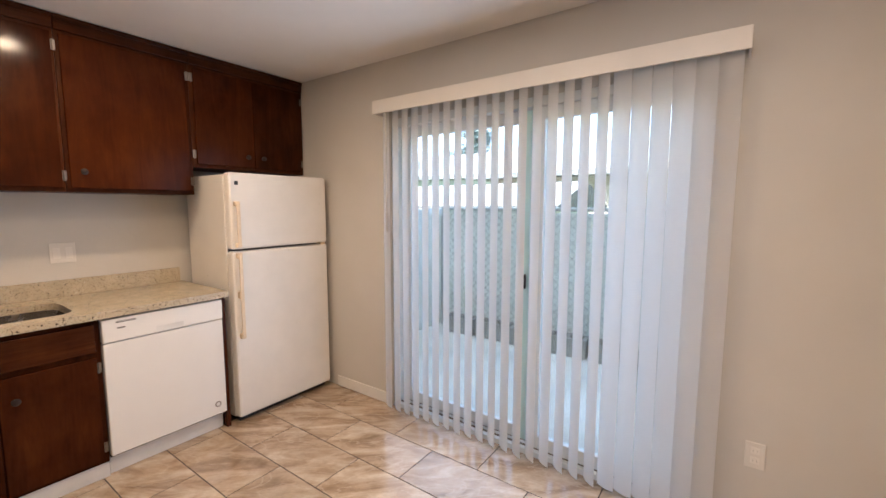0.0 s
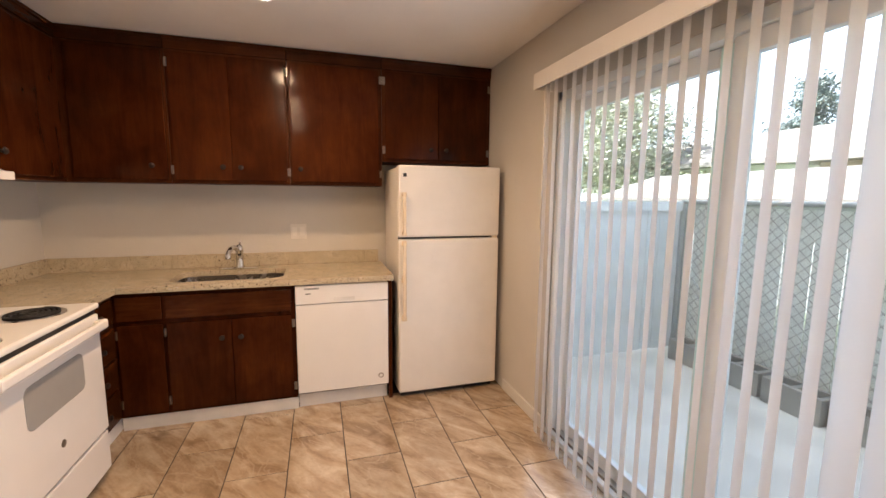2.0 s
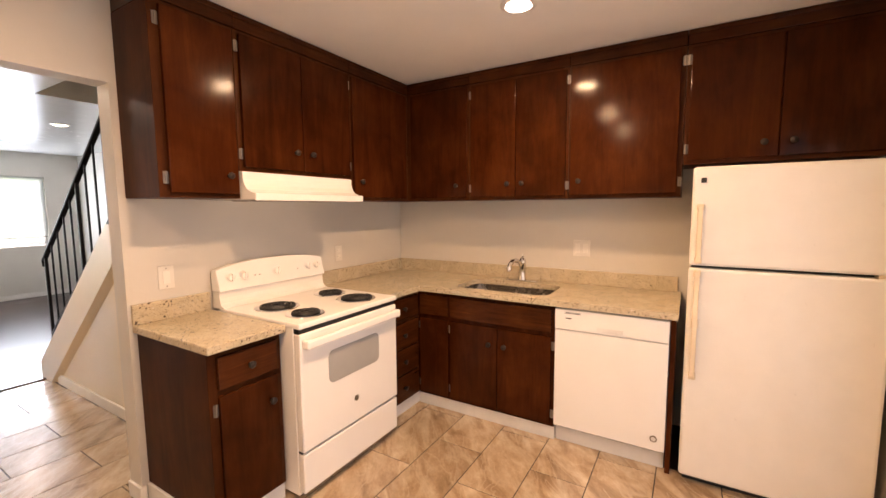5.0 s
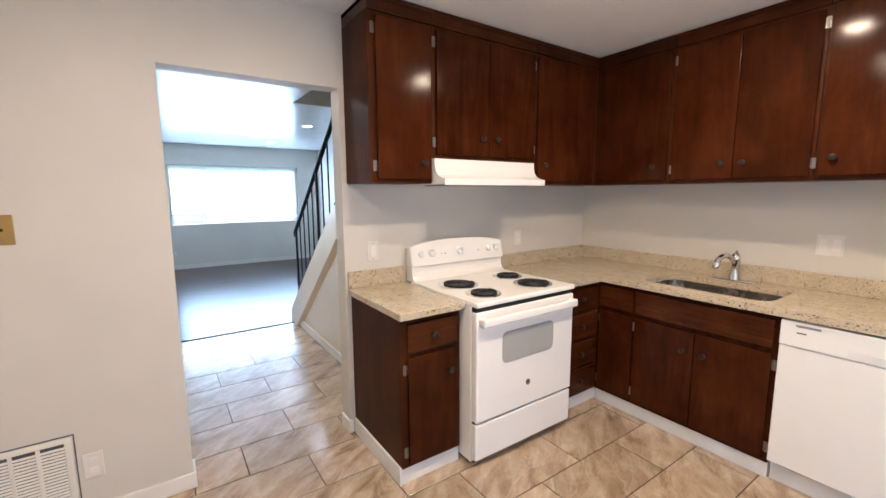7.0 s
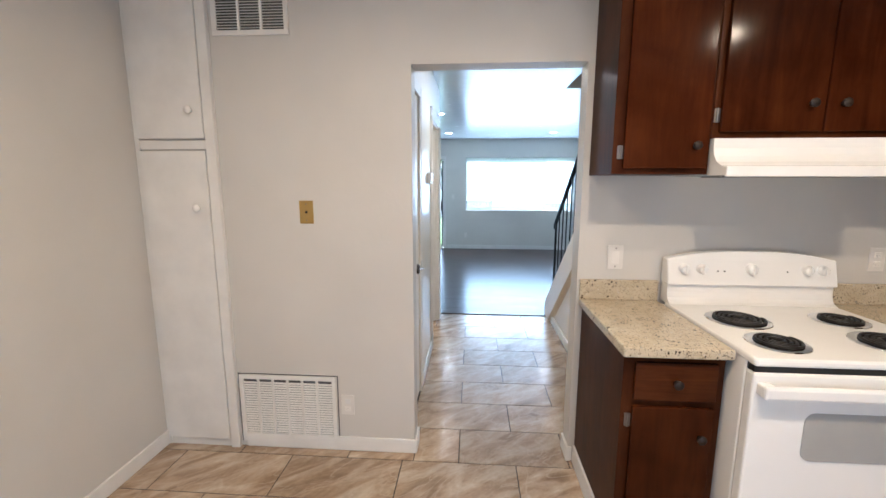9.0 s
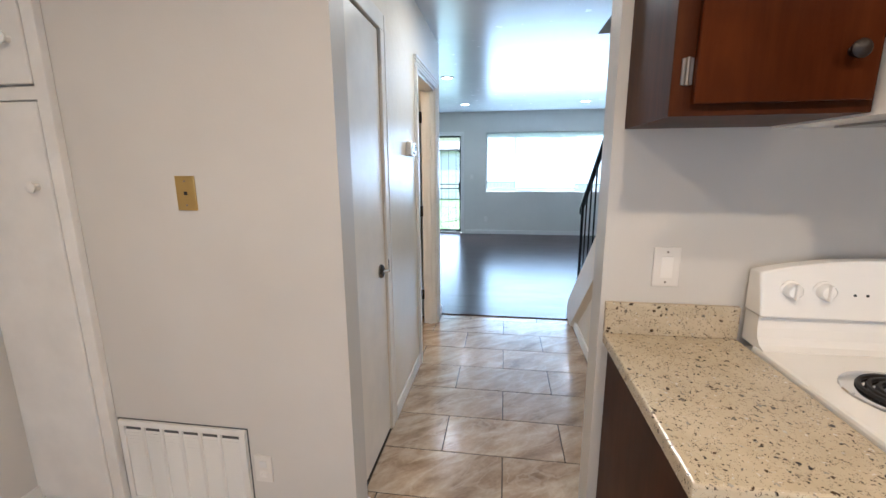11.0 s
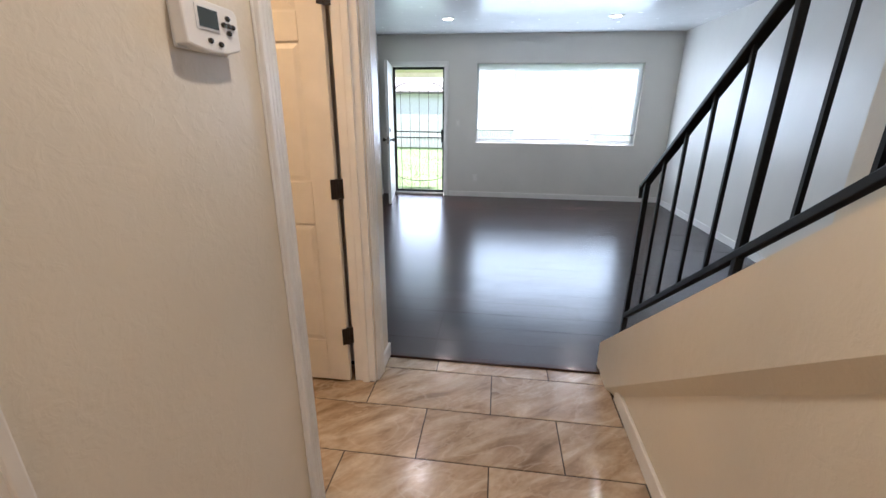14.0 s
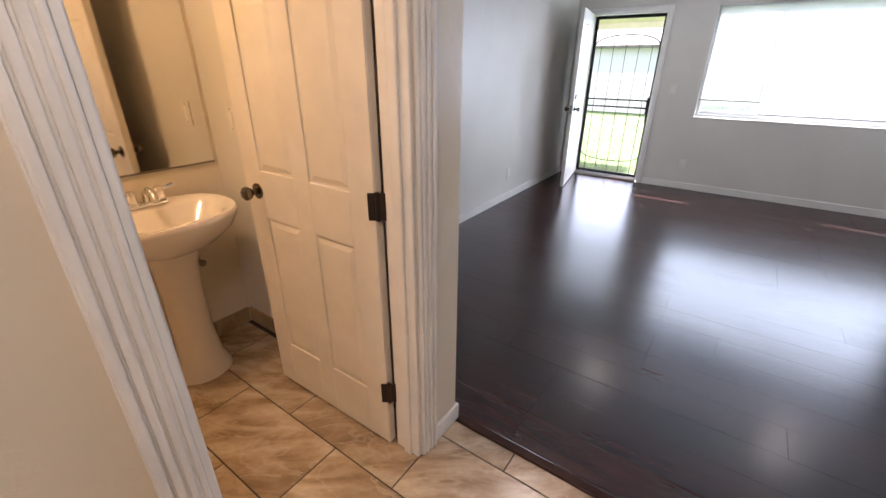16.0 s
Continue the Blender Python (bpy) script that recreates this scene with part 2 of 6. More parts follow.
PAINT = painted("kitchen_paint", (0.60, 0.575, 0.53), 0.5, 0.12)
HALL_PAINT = painted("hall_gloss_paint", (0.70, 0.625, 0.50), 0.3, 0.22, 0.05, 0.11)
LIVING_PAINT = painted("living_paint", (0.67, 0.645, 0.59), 0.36, 0.12)
CEILING_PAINT = painted("ceiling_paint", (0.84, 0.825, 0.80), 0.7, 0.15)
GLOSS_CEILING = plain("gloss_ceiling_paint", (0.70, 0.71, 0.70), 0.25, vary=0.03, scale=3.0, bump=0.12, bump_scale=6.0, distance=0.008)
TRIM = plain("white_trim_paint", (0.74, 0.72, 0.68), 0.32, bump=0.08, bump_scale=60)
DOOR_PAINT = plain("white_door_paint", (0.74, 0.69, 0.61), 0.34, bump=0.1, bump_scale=45)
CABINET = timber("stained_wood", (0.030, 0.0072, 0.0021), (0.074, 0.0200, 0.0051), 0.13, (4, 4, 0.5), 3.0, 0.0, 0.04, True, 0.001, 0.09)
CABINET_RAIL = timber("stained_wood_rail", (0.030, 0.0078, 0.0022), (0.078, 0.023, 0.0058), 0.22, (7, 0.55, 7), 4.0, 0.0, 0.04, True, 0.001, 0.15)
CABINET_RAIL_X = timber("stained_wood_rail_across", (0.030, 0.0078, 0.0022), (0.078, 0.023, 0.0058), 0.22, (0.55, 7, 7), 4.0, 0.0, 0.04, True, 0.001, 0.15)
TILE = stone_tile()
GROUT = plain("dark_grout", (0.032, 0.025, 0.02), 0.9, vary=0.2, scale=20, bump=0.3, bump_scale=300)
PLANK = plank_wood()
STAIR_WOOD = timber("dark_stair_wood", (0.008, 0.0045, 0.004), (0.03, 0.017, 0.013), 0.35, (0.7, 9, 9), 3.0)
THRESHOLD = plain("polished_dark_strip", (0.05, 0.022, 0.016), 0.16, metal=0.35, vary=0.2, scale=12)
STONE = chip_stone()
APPLIANCE = plain("white_enamel", (0.82, 0.81, 0.79), 0.2, vary=0.015)
FRIDGE = plain("cream_enamel", (0.80, 0.775, 0.735), 0.3, vary=0.03, bump=0.12, bump_scale=420)
AGED = plain("aged_cream_plastic", (0.74, 0.62, 0.45), 0.42, vary=0.12, scale=9)
IVORY = plain("ivory_plate", (0.71, 0.68, 0.63), 0.38, vary=0.02)
RAIL_GREY = plain("grey_shade_rail", (0.20, 0.19, 0.18), 0.5)
PLASTIC = plain("white_plastic", (0.78, 0.75, 0.70), 0.38, vary=0.02)
BLACK = plain("black_plastic", (0.012, 0.012, 0.012), 0.4)
COIL = plain("black_coil", (0.012, 0.011, 0.011), 0.5, metal=0.3, bump=0.2)
CHROME = plain("chrome", (0.72, 0.72, 0.72), 0.1, 1.0, vary=0.03)
STEEL = plain("brushed_steel", (0.36, 0.34, 0.315), 0.26, 1.0, vary=0.06, bump=0.05)
KNOB_METAL = plain("aged_knob_metal", (0.15, 0.13, 0.11), 0.25, 1.0)
NICKEL = plain("satin_nickel", (0.30, 0.27, 0.235), 0.32, 1.0)
BRONZE = plain("dark_bronze", (0.022, 0.014, 0.010), 0.45, 0.4)
BRASS = plain("brass_plate", (0.50, 0.35, 0.12), 0.34, 0.8, vary=0.12)
GREY_GLASS = plain("grey_oven_glass", (0.36, 0.36, 0.35), 0.16, vary=0.04)
IRON = plain("black_iron_paint", (0.005, 0.005, 0.0055), 0.42, vary=0.15, bump=0.1, specular=0.3)
CERAMIC = plain("white_ceramic", (0.80, 0.74, 0.66), 0.1, vary=0.02, coat=0.5)
VENT_DARK = plain("vent_shadow", (0.09, 0.09, 0.09), 0.8)
KICK = plain("white_kick_paint", (0.70, 0.69, 0.67), 0.42, vary=0.08)
ALU = plain("white_vinyl_frame", (0.74, 0.77, 0.78), 0.36, vary=0.03)
GLASS = clear_glass("window_glass", (0.93, 0.98, 0.97))
MIRROR = plain("mirror_silver", (0.86, 0.85, 0.82), 0.015, 1.0, vary=0.0)
VANE = sheer("pale_vane", (0.88, 0.87, 0.86), 0.75)
SHADE = sheer("white_shade", (0.92, 0.93, 0.95), 0.5)
TEAL = plain("pale_teal_film", (0.60, 0.80, 0.78), 0.35, vary=0.05)
CABINET_SIDE = timber("stained_wood_side", (0.034, 0.0095, 0.003), (0.088, 0.027, 0.0075), 0.36, (4, 4, 0.5), 3.0, 0.0, 0.05, True, 0.001, 0.06)
LENS = glowing("lamp_lens", (1.0, 0.9, 0.75), 9.0)
SCREEN = plain("grey_screen", (0.05, 0.06, 0.055), 0.2)
CONCRETE = plain("patio_concrete", (0.72, 0.69, 0.63), 0.85, vary=0.16, scale=2.2, bump=0.4, bump_scale=90, distance=0.003)
BLOCK = plain("concrete_block", (0.36, 0.34, 0.31), 0.9, vary=0.2, scale=8, bump=0.6, bump_scale=120, distance=0.004)
GRASS = plain("lawn_soil", (0.095, 0.145, 0.045), 0.9, vary=0.35, scale=1.1, bump=0.8, bump_scale=70, distance=0.02)
BLADE = plain("grass_blade", (0.11, 0.175, 0.05), 0.6, vary=0.3, scale=3)
FENCE_WHITE = plain("weathered_white_fence", (0.72, 0.74, 0.73), 0.7, vary=0.14, scale=4, bump=0.3, bump_scale=60)
SLAT = plain("pale_fence_slat", (0.82, 0.83, 0.80), 0.55, vary=0.14, scale=5)
WIRE = plain("galvanised_wire", (0.42, 0.43, 0.42), 0.5, 0.3)
STUCCO = plain("beige_stucco", (0.55, 0.47, 0.38), 0.9, vary=0.08, bump=0.5, bump_scale=80, distance=0.004)
SIDING = plain("pale_siding", (0.62, 0.63, 0.64), 0.7, vary=0.06)
SHINGLE = plain("grey_roofing", (0.16, 0.145, 0.13), 0.9, vary=0.25, scale=5, bump=0.5, bump_scale=30, distance=0.01)
BARK = plain("bark", (0.09, 0.065, 0.045), 0.9, vary=0.3, scale=8, bump=0.8, bump_scale=30, distance=0.01)
LEAF = plain("dark_needles", (0.10, 0.125, 0.11), 0.6, vary=0.4, scale=4)
LEAF_PALE = plain("olive_leaves", (0.34, 0.34, 0.25), 0.6, vary=0.3, scale=4)
SOFFIT = plain("beige_soffit_paint", (0.46, 0.41, 0.35), 0.6, vary=0.06)
FAR_GLASS = plain("far_window_glass", (0.22, 0.26, 0.30), 0.1)

# ---- building helpers ----
ORIGIN = {}


def slab(bm, x0, x1, y0, y1, z0, z1, edge=0.0, m=None):
    """A box, with its edges rounded off by edge."""
    made = bmesh.ops.create_cube(bm, size=1.0)["verts"]
    c = Matrix.LocRotScale(((x0 + x1) / 2, (y0 + y1) / 2, (z0 + z1) / 2), None, (abs(x1 - x0), abs(y1 - y0), abs(z1 - z0)))
    bmesh.ops.transform(bm, matrix=(m @ c if m else c), verts=made)
    if edge:
        edges = list({e for v in made for e in v.link_edges})
        bmesh.ops.bevel(bm, geom=edges, offset=edge, segments=2, profile=0.5, affect="EDGES", clamp_overlap=True)
    return bm


def boxes(*rows, edge=0.0):
    bm = bmesh.new()
    for r in rows:
        slab(bm, *r, edge=edge)
    return bm


def rod(bm, a, b, r, n=12, r2=None):
    """A round bar from a to b."""
    a, b = Vector(a), Vector(b)
    d = b - a
    m = Matrix.Translation((a + b) / 2) @ d.to_track_quat("Z", "Y").to_matrix().to_4x4()
    made = bmesh.ops.create_cone(bm, cap_ends=True, segments=n, radius1=r, radius2=r if r2 is None else r2, depth=d.length, matrix=m)
    for f in {f for v in made["verts"] for f in v.link_faces}:
        f.smooth = len(f.verts) == 4
    return bm


def bar(bm, a, b, w, h, edge=0.0):
    """A square bar from a to b, w wide and h high."""
    a, b = Vector(a), Vector(b)
    d = b - a
    m = Matrix.Translation((a + b) / 2) @ d.to_track_quat("Y", "Z").to_matrix().to_4x4()
    return slab(bm, -w / 2, w / 2, -d.length / 2, d.length / 2, -h / 2, h / 2, edge, m)


def lathe(bm, profile, at, n=24, axis="z", sx=1.0, sy=1.0):
    """Turns a profile of (radius, height) about an upright axis, or one along x or y."""
    rings = []
    for r, h in profile:
        ring = []
        for i in range(n):
            a = 2 * math.pi * i / n
            p = Vector((r * math.cos(a) * sx, r * math.sin(a) * sy, h))
            if axis == "x":
                p = Vector((p.z, p.x, p.y))
            elif axis == "y":
                p = Vector((p.x, p.z, p.y))
            ring.append(bm.verts.new(p + Vector(at)))
        rings.append(ring)
    for a, b in zip(rings, rings[1:]):
        for i in range(n):
            bm.faces.new((a[i], a[(i + 1) % n], b[(i + 1) % n], b[i])).smooth = True
    bm.faces.new(rings[0][::-1])
    bm.faces.new(rings[-1])
    bmesh.ops.recalc_face_normals(bm, faces=bm.faces[:])
    return bm


def tube(points, r, n=10):
    """A bent pipe through points, as a bmesh."""
    bm = bmesh.new()
    pts = [Vector(p) for p in points]
    rings = []
    for i, p in enumerate(pts):
        d = (pts[min(i + 1, len(pts) - 1)] - pts[max(i - 1, 0)]).normalized()
        q = d.to_track_quat("Z", "Y").to_matrix()
        rings.append([bm.verts.new(p + q @ Vector((r * math.cos(2 * math.pi * k / n), r * math.sin(2 * math.pi * k / n), 0))) for k in range(n)])
    for a, b in zip(rings, rings[1:]):
        for i in range(n):
            bm.faces.new((a[i], a[(i + 1) % n], b[(i + 1) % n], b[i])).smooth = True
    bm.faces.new(rings[0][::-1])
    bm.faces.new(rings[-1])
    bmesh.ops.recalc_face_normals(bm, faces=bm.faces[:])
    return bm


def prism(points, axis, lo, hi):
    """A flat outline, pulled along one axis. For x the points are (y, z), for y (x, z), for z (x, y)."""
    bm = bmesh.new()
    put = {"x": lambda a, b, c: (c, a, b), "y": lambda a, b, c: (a, c, b), "z": lambda a, b, c: (a, b, c)}[axis]
    low = [bm.verts.new(put(a, b, lo)) for a, b in points]
    high = [bm.verts.new(put(a, b, hi)) for a, b in points]
    n = len(points)
    bm.faces.new(low[::-1])
    bm.faces.new(high)
    for i in range(n):
        bm.faces.new((low[i], low[(i + 1) % n], high[(i + 1) % n], high[i]))
    bmesh.ops.recalc_face_normals(bm, faces=bm.faces[:])
    return bm


def rounded(bm):
    """Marks all faces to be shaded smooth."""
    for f in bm.faces:
        f.smooth = True
    return bm


def mesh_of(name, bm, material, origin=(0, 0, 0), smooth=True):
    bmesh.ops.translate(bm, vec=-Vector(origin), verts=bm.verts[:])
    me = bpy.data.meshes.new(name)
    bm.to_mesh(me)
    bm.free()
    me.materials.append(material)
    if smooth:
        flags = [p.use_smooth for p in me.polygons]
        me.set_sharp_from_angle(angle=radians(42))
        me.polygons.foreach_set("use_smooth", flags)
    return me


def solid(name, bm, material, label="", category="", kind="", group="", origin=(0, 0, 0)):
    """A thing, or a piece of the setting, of one mesh."""
    ob = new(name, mesh_of(name, bm, material, origin))
    ob.location = origin
    ORIGIN[ob.name] = Vector(origin)
    return tagged(ob, label, category, group, kind)


def thing(name, base, label, category, group="", kind=""):
    """An Empty at a thing's base, for its parts."""
    ob = new(name)
    ob.empty_display_size = 0.05
    ob.location = base
    ORIGIN[ob.name] = Vector(base)
    return tagged(ob, label, category, group, kind)


def part(name, bm, material, parent, label=""):
    """One mesh under a thing or a part, given in the same coordinates as that thing's base."""
    o = ORIGIN[parent.name]
    ob = new(name, mesh_of(name, bm, material, o))
    ob.parent = parent
    ORIGIN[ob.name] = o
    return tagged(ob, label)


def piece(name, data, parent, place, turn=0.0):
    """A piece that shares its mesh with others of its kind."""
    ob = new(name, data)
    ob.parent = parent
    ob.matrix_basis = Matrix.Translation(Vector(place) - ORIGIN[parent.name]) @ Matrix.Rotation(turn, 4, "Z")
    return ob

# ---- the shell ----
W, E, N, S = -2.60, 1.86, 2.255, -0.85       # kitchen walls
SB = -0.97                                   # back of the kitchen's south wall
HE, HW = 0.485, -0.725                       # hall walls
TH = -3.33                                   # threshold between tile and planks
LW, LE, LS = -2.62, 1.82, -8.10              # living room walls
SWX = -1.65                                  # wall beside the stairs
TOP = 5.3


def wall(name, rows, material, label):
    return solid(name, boxes(*rows), material, label, "wall", "structure")


DX0, DX1, DH = -1.30, 0.62, 2.04             # sliding door opening
wall("wall_north", [(W - 0.15, DX0, N, N + 0.14, 0, CEIL), (DX1, E + 0.15, N, N + 0.14, 0, CEIL), (DX0, DX1, N, N + 0.14, DH, CEIL)], PAINT, "taupe painted kitchen wall around the patio door")
wall("wall_west", [(W - 0.15, W, SB, N, 0, CEIL)], PAINT, "taupe painted kitchen wall behind the sink counter")
wall("wall_east", [(E, E + 0.15, SB, N, 0, CEIL)], PAINT, "plain taupe painted kitchen side wall")
OX0, OX1, OH = -0.405, 0.43, 2.05            # doorway from kitchen to hall
wall("wall_south", [(W, OX0, SB, S, 0, CEIL), (OX1, E, SB, S, 0, CEIL), (OX0, OX1, SB, S, OH, CEIL)], PAINT, "pale painted kitchen wall with an open doorway")
CY0, CY1 = -1.535, -1.03                      # closet door opening, along y
BY0, BY1 = -3.095, -2.376                    # bathroom door opening
HX = HE + 0.115
wall("wall_hall", [(HE, HX, CY1, SB, 0, CEIL), (HE, HX, BY1, CY0, 0, CEIL), (HE, HX, TH, BY0, 0, CEIL), (HE, HX, CY0, CY1, 2.04, CEIL), (HE, HX, BY0, BY1, 2.04, CEIL)], HALL_PAINT, "cream gloss painted hall wall with two doors")
wall("wall_closet_back", [(1.25, 1.35, -1.8, SB, 0, CEIL), (HX, 1.25, -1.9, -1.8, 0, CEIL)], PAINT, "plain wall behind the hall closet")
BE, BS, BN = 1.93, -3.25, -1.98
wall("wall_bath", [(BE, BE + 0.12, TH, -1.86, 0, CEIL), (HX, BE, BN, -1.9, 0, CEIL)], HALL_PAINT, "cream gloss painted bathroom wall")
wall("wall_living_north", [(HX, BE + 0.12, TH, BS, 0, CEIL)], LIVING_PAINT, "white painted wall between bathroom and living room")
wall("wall_living_east", [(LE, LE + 0.15, LS - 0.15, TH, 0, CEIL)], LIVING_PAINT, "white painted living room side wall")
wall("wall_living_west", [(LW - 0.15, LW, LS - 0.15, SB, 0, CEIL)], LIVING_PAINT, "white painted living room wall with soft daylight sheen")
FX0, FX1, FH = 0.765, 1.645, 2.02              # front door opening
WX0, WX1, WZ0, WZ1 = -2.145, 0.278, 0.868, 2.038  # window opening
wall("wall_living_south", [(LW, WX0, LS - 0.11, LS, 0, CEIL), (WX0, WX1, LS - 0.11, LS, 0, WZ0), (WX0, WX1, LS - 0.11, LS, WZ1, CEIL),
                           (WX1, FX0, LS - 0.11, LS, 0, CEIL), (FX0, FX1, LS - 0.11, LS, FH, CEIL), (FX1, LE, LS - 0.11, LS, 0, CEIL)], LIVING_PAINT, "white painted wall with a wide window and the front door")
wall("wall_stair", [(SWX - 0.1, SWX, -3.36, SB, 0, TOP)], HALL_PAINT, "cream painted wall beside the stairs")

solid("ceiling_kitchen", boxes((W, E, S, N, CEIL, CEIL + 0.16)), CEILING_PAINT, "flat white kitchen ceiling", "ceiling", "structure")
SX0, SY0 = -0.81, -3.27                      # edges of the stairwell
solid("ceiling_living", boxes((LW, E, LS, SY0, CEIL, CEIL + 0.16), (SX0, E, SY0, SB, CEIL, CEIL + 0.16), (LW, SWX - 0.1, SY0, SB, CEIL, CEIL + 0.16)), GLOSS_CEILING, "glossy white textured ceiling reflecting the window", "ceiling", "structure")
# Unseen upper storey, added to close the stairwell and block the sun.
wall("wall_upper_sun_block", [(LW - 0.15, E + 0.15, N + 0.02, N + 0.14, CEIL + 0.16, TOP), (LW - 0.15, E + 0.15, LS - 0.16, LS - 0.02, CEIL + 0.16, TOP),
                    (LW - 0.15, LW - 0.02, LS - 0.02, N + 0.02, CEIL + 0.16, TOP), (E + 0.02, E + 0.15, LS - 0.02, N + 0.02, CEIL + 0.16, TOP)], STUCCO, "unseen beige stucco upper storey wall added to block the sun")
# Unseen blocks added on both sides so that the patio lies in shade.
wall("wall_sun_blocks", [(-9.5, LW - 0.16, LS - 0.16, N + 0.14, -0.2, TOP), (E + 0.16, 9.5, LS - 0.16, N + 0.14, -0.2, TOP)], STUCCO, "unseen beige stucco blocks added to keep sun off the patio")
wall("wall_stairwell", [(SWX, SX0 + 0.1, SY0 - 0.1, SY0, CEIL + 0.16, TOP), (SX0, SX0 + 0.1, SY0, SB, CEIL + 0.16, TOP), (SWX, SX0 + 0.1, SB, SB + 0.1, CEIL + 0.16, TOP)], HALL_PAINT, "cream painted stairwell wall above the ceiling")
# Roof out of view, stretched well past the house to block the sun.
solid("roof", boxes((-10, 10, LS - 0.7, N + 0.55, TOP, TOP + 0.2)), SHINGLE, "unseen flat grey roof added to block the sun", "roof", "structure")

# baseboards
BASE = 0.085


def skirt(rows, name="baseboard"):
    bm = bmesh.new()
    for x0, x1, y0, y1 in rows:
        slab(bm, x0, x1, y0, y1, 0.003, BASE, 0.004)
    return solid(name, bm, TRIM, "white painted wooden baseboard", "baseboard", "structure")


K = 0.013
skirt([(-1.9, DX0 - 0.03, N - K, N), (DX1 + 0.04, E - K, N - K, N), (E - K, E, S + K, N - K), (OX1 - K, 1.39, S, S + K), (OX1 - K, OX1, SB, S)])
skirt([(-0.422, OX0 + K, S, S + K), (OX0, OX0 + K, SB, S)])
skirt([(HE - K, HE, -2.293, -1.625), (HE - K, HE, SB - 0.06, SB), (HE - K, HE, TH - K, -3.178), (HE, LE - K, TH - K, TH)])
skirt([(HW - 0.022, HW - 0.006, -3.11, SB)])
skirt([(LE - K, LE, LS + K, TH - K), (LW, LW + K, LS + K, -1.0), (LW, FX0 - 0.07, LS, LS + K), (SWX - 0.1 - K, SWX - 0.1, -3.36, -1.0)])

# floors
floor = solid("floor", boxes((W, E, S, N, -0.12, -0.001), (OX0, OX1, SB, S, -0.12, -0.001), (-0.9, BE, TH, SB, -0.12, -0.001)), GROUT, "brown stone-look porcelain tile floor with dark joints", "floor", "structure")
living_floor = solid("floor_living", boxes((LW, LE, LS, TH, -0.12, -0.001), (LW, -0.9, TH, SB, -0.12, -0.001)), BLACK, "dark brown wood plank floor with a glossy sheen", "floor", "structure")

# casings, doors and thresholds


def casing(name, rows, label, material=None):
    bm = bmesh.new()
    for r in rows:
        slab(bm, *r, edge=0.004)
    return solid(name, bm, material or TRIM, label, "trim", "structure")


def fluted(y0, y1, z0, z1, side):
    """An upright or level casing on the hall wall: a stepped colonial profile."""
    w = []
    if z1 - z0 > y1 - y0:
        s = (y1 - y0)
        for a, b, d in ((0, 1, 0.009), (0.03, 0.24, 0.021), (0.31, 0.50, 0.018), (0.57, 0.76, 0.0155), (0.83, 0.97, 0.0125)):
            a, b = (a, b) if side > 0 else (1 - b, 1 - a)
            w.append((HE - d, HE, y0 + a * s, y0 + b * s, z0, z1))
    else:
        s = (z1 - z0)
        for a, b, d in ((0, 1, 0.009), (0.03, 0.17, 0.0125), (0.24, 0.43, 0.0155), (0.50, 0.69, 0.018), (0.76, 0.97, 0.021)):
            w.append((HE - d, HE, y0, y1, z0 + a * s, z0 + b * s))
    return w


CW = 0.082
casing("trim_bath_door", fluted(BY1, BY1 + CW, 0.003, 2.04, -1) + fluted(BY0 - CW, BY0, 0.003, 2.04, 1) + fluted(BY0 - CW, BY1 + CW, 2.04, 2.115, 1), "white fluted casing round the bathroom door")
casing("trim_closet_door", [(HE - 0.009, HE, CY1, CY1 + 0.055, 0.003, 2.04), (HE - 0.009, HE, CY0 - CW - 0.004, CY0, 0.003, 2.04), (HE - 0.009, HE, CY0 - CW - 0.004, CY1 + 0.055, 2.04, 2.115), (HE - 0.0125, HE - 0.004, CY0 - CW - 0.004, CY0 - CW + 0.018, 0.003, 2.11), (HE - 0.011, HE - 0.004, CY0 - 0.022, CY0 - 0.002, 0.003, 2.035)], "plain painted flat casing round the closet door", DOOR_PAINT)
casing("trim_bath_jamb", [(HE + 0.002, HX, BY0, BY0 + 0.018, 0.002, 2.02), (HE + 0.002, HX, BY1 - 0.018, BY1, 0.002, 2.02), (HE + 0.002, HX, BY0, BY1, 2.02, 2.039),
                          (HE + 0.035, HE + 0.07, BY0 + 0.018, BY0 + 0.03, 0.002, 2.0), (HE + 0.035, HE + 0.07, BY1 - 0.03, BY1 - 0.018, 0.002, 2.0)], "white painted door jamb with a stop")
casing("trim_front_door", [(FX0 - 0.045, FX0, LS, LS + 0.016, 0.003, FH), (FX1, FX1 + 0.045, LS, LS + 0.016, 0.003, FH), (FX0 - 0.045, FX1 + 0.045, LS, LS + 0.016, FH, FH + 0.045),
                           (FX0, FX0 + 0.02, LS - 0.16, LS, 0.03, FH), (FX1 - 0.02, FX1, LS - 0.16, LS, 0.03, FH), (FX0, FX1, LS - 0.16, LS, FH - 0.02, FH)], "white painted casing round the front door")
solid("trim_threshold", boxes((HW - 0.005, HE - K, TH - 0.03, TH + 0.012, 0.0, 0.012), edge=0.005), THRESHOLD, "dark polished strip between tile and planks", "trim", "structure")
solid("trim_front_sill", boxes((FX0 + 0.02, FX1 - 0.02, LS - 0.17, LS + 0.01, -0.01, 0.028), edge=0.006), NICKEL, "dull metal threshold under the front door", "trim", "structure")


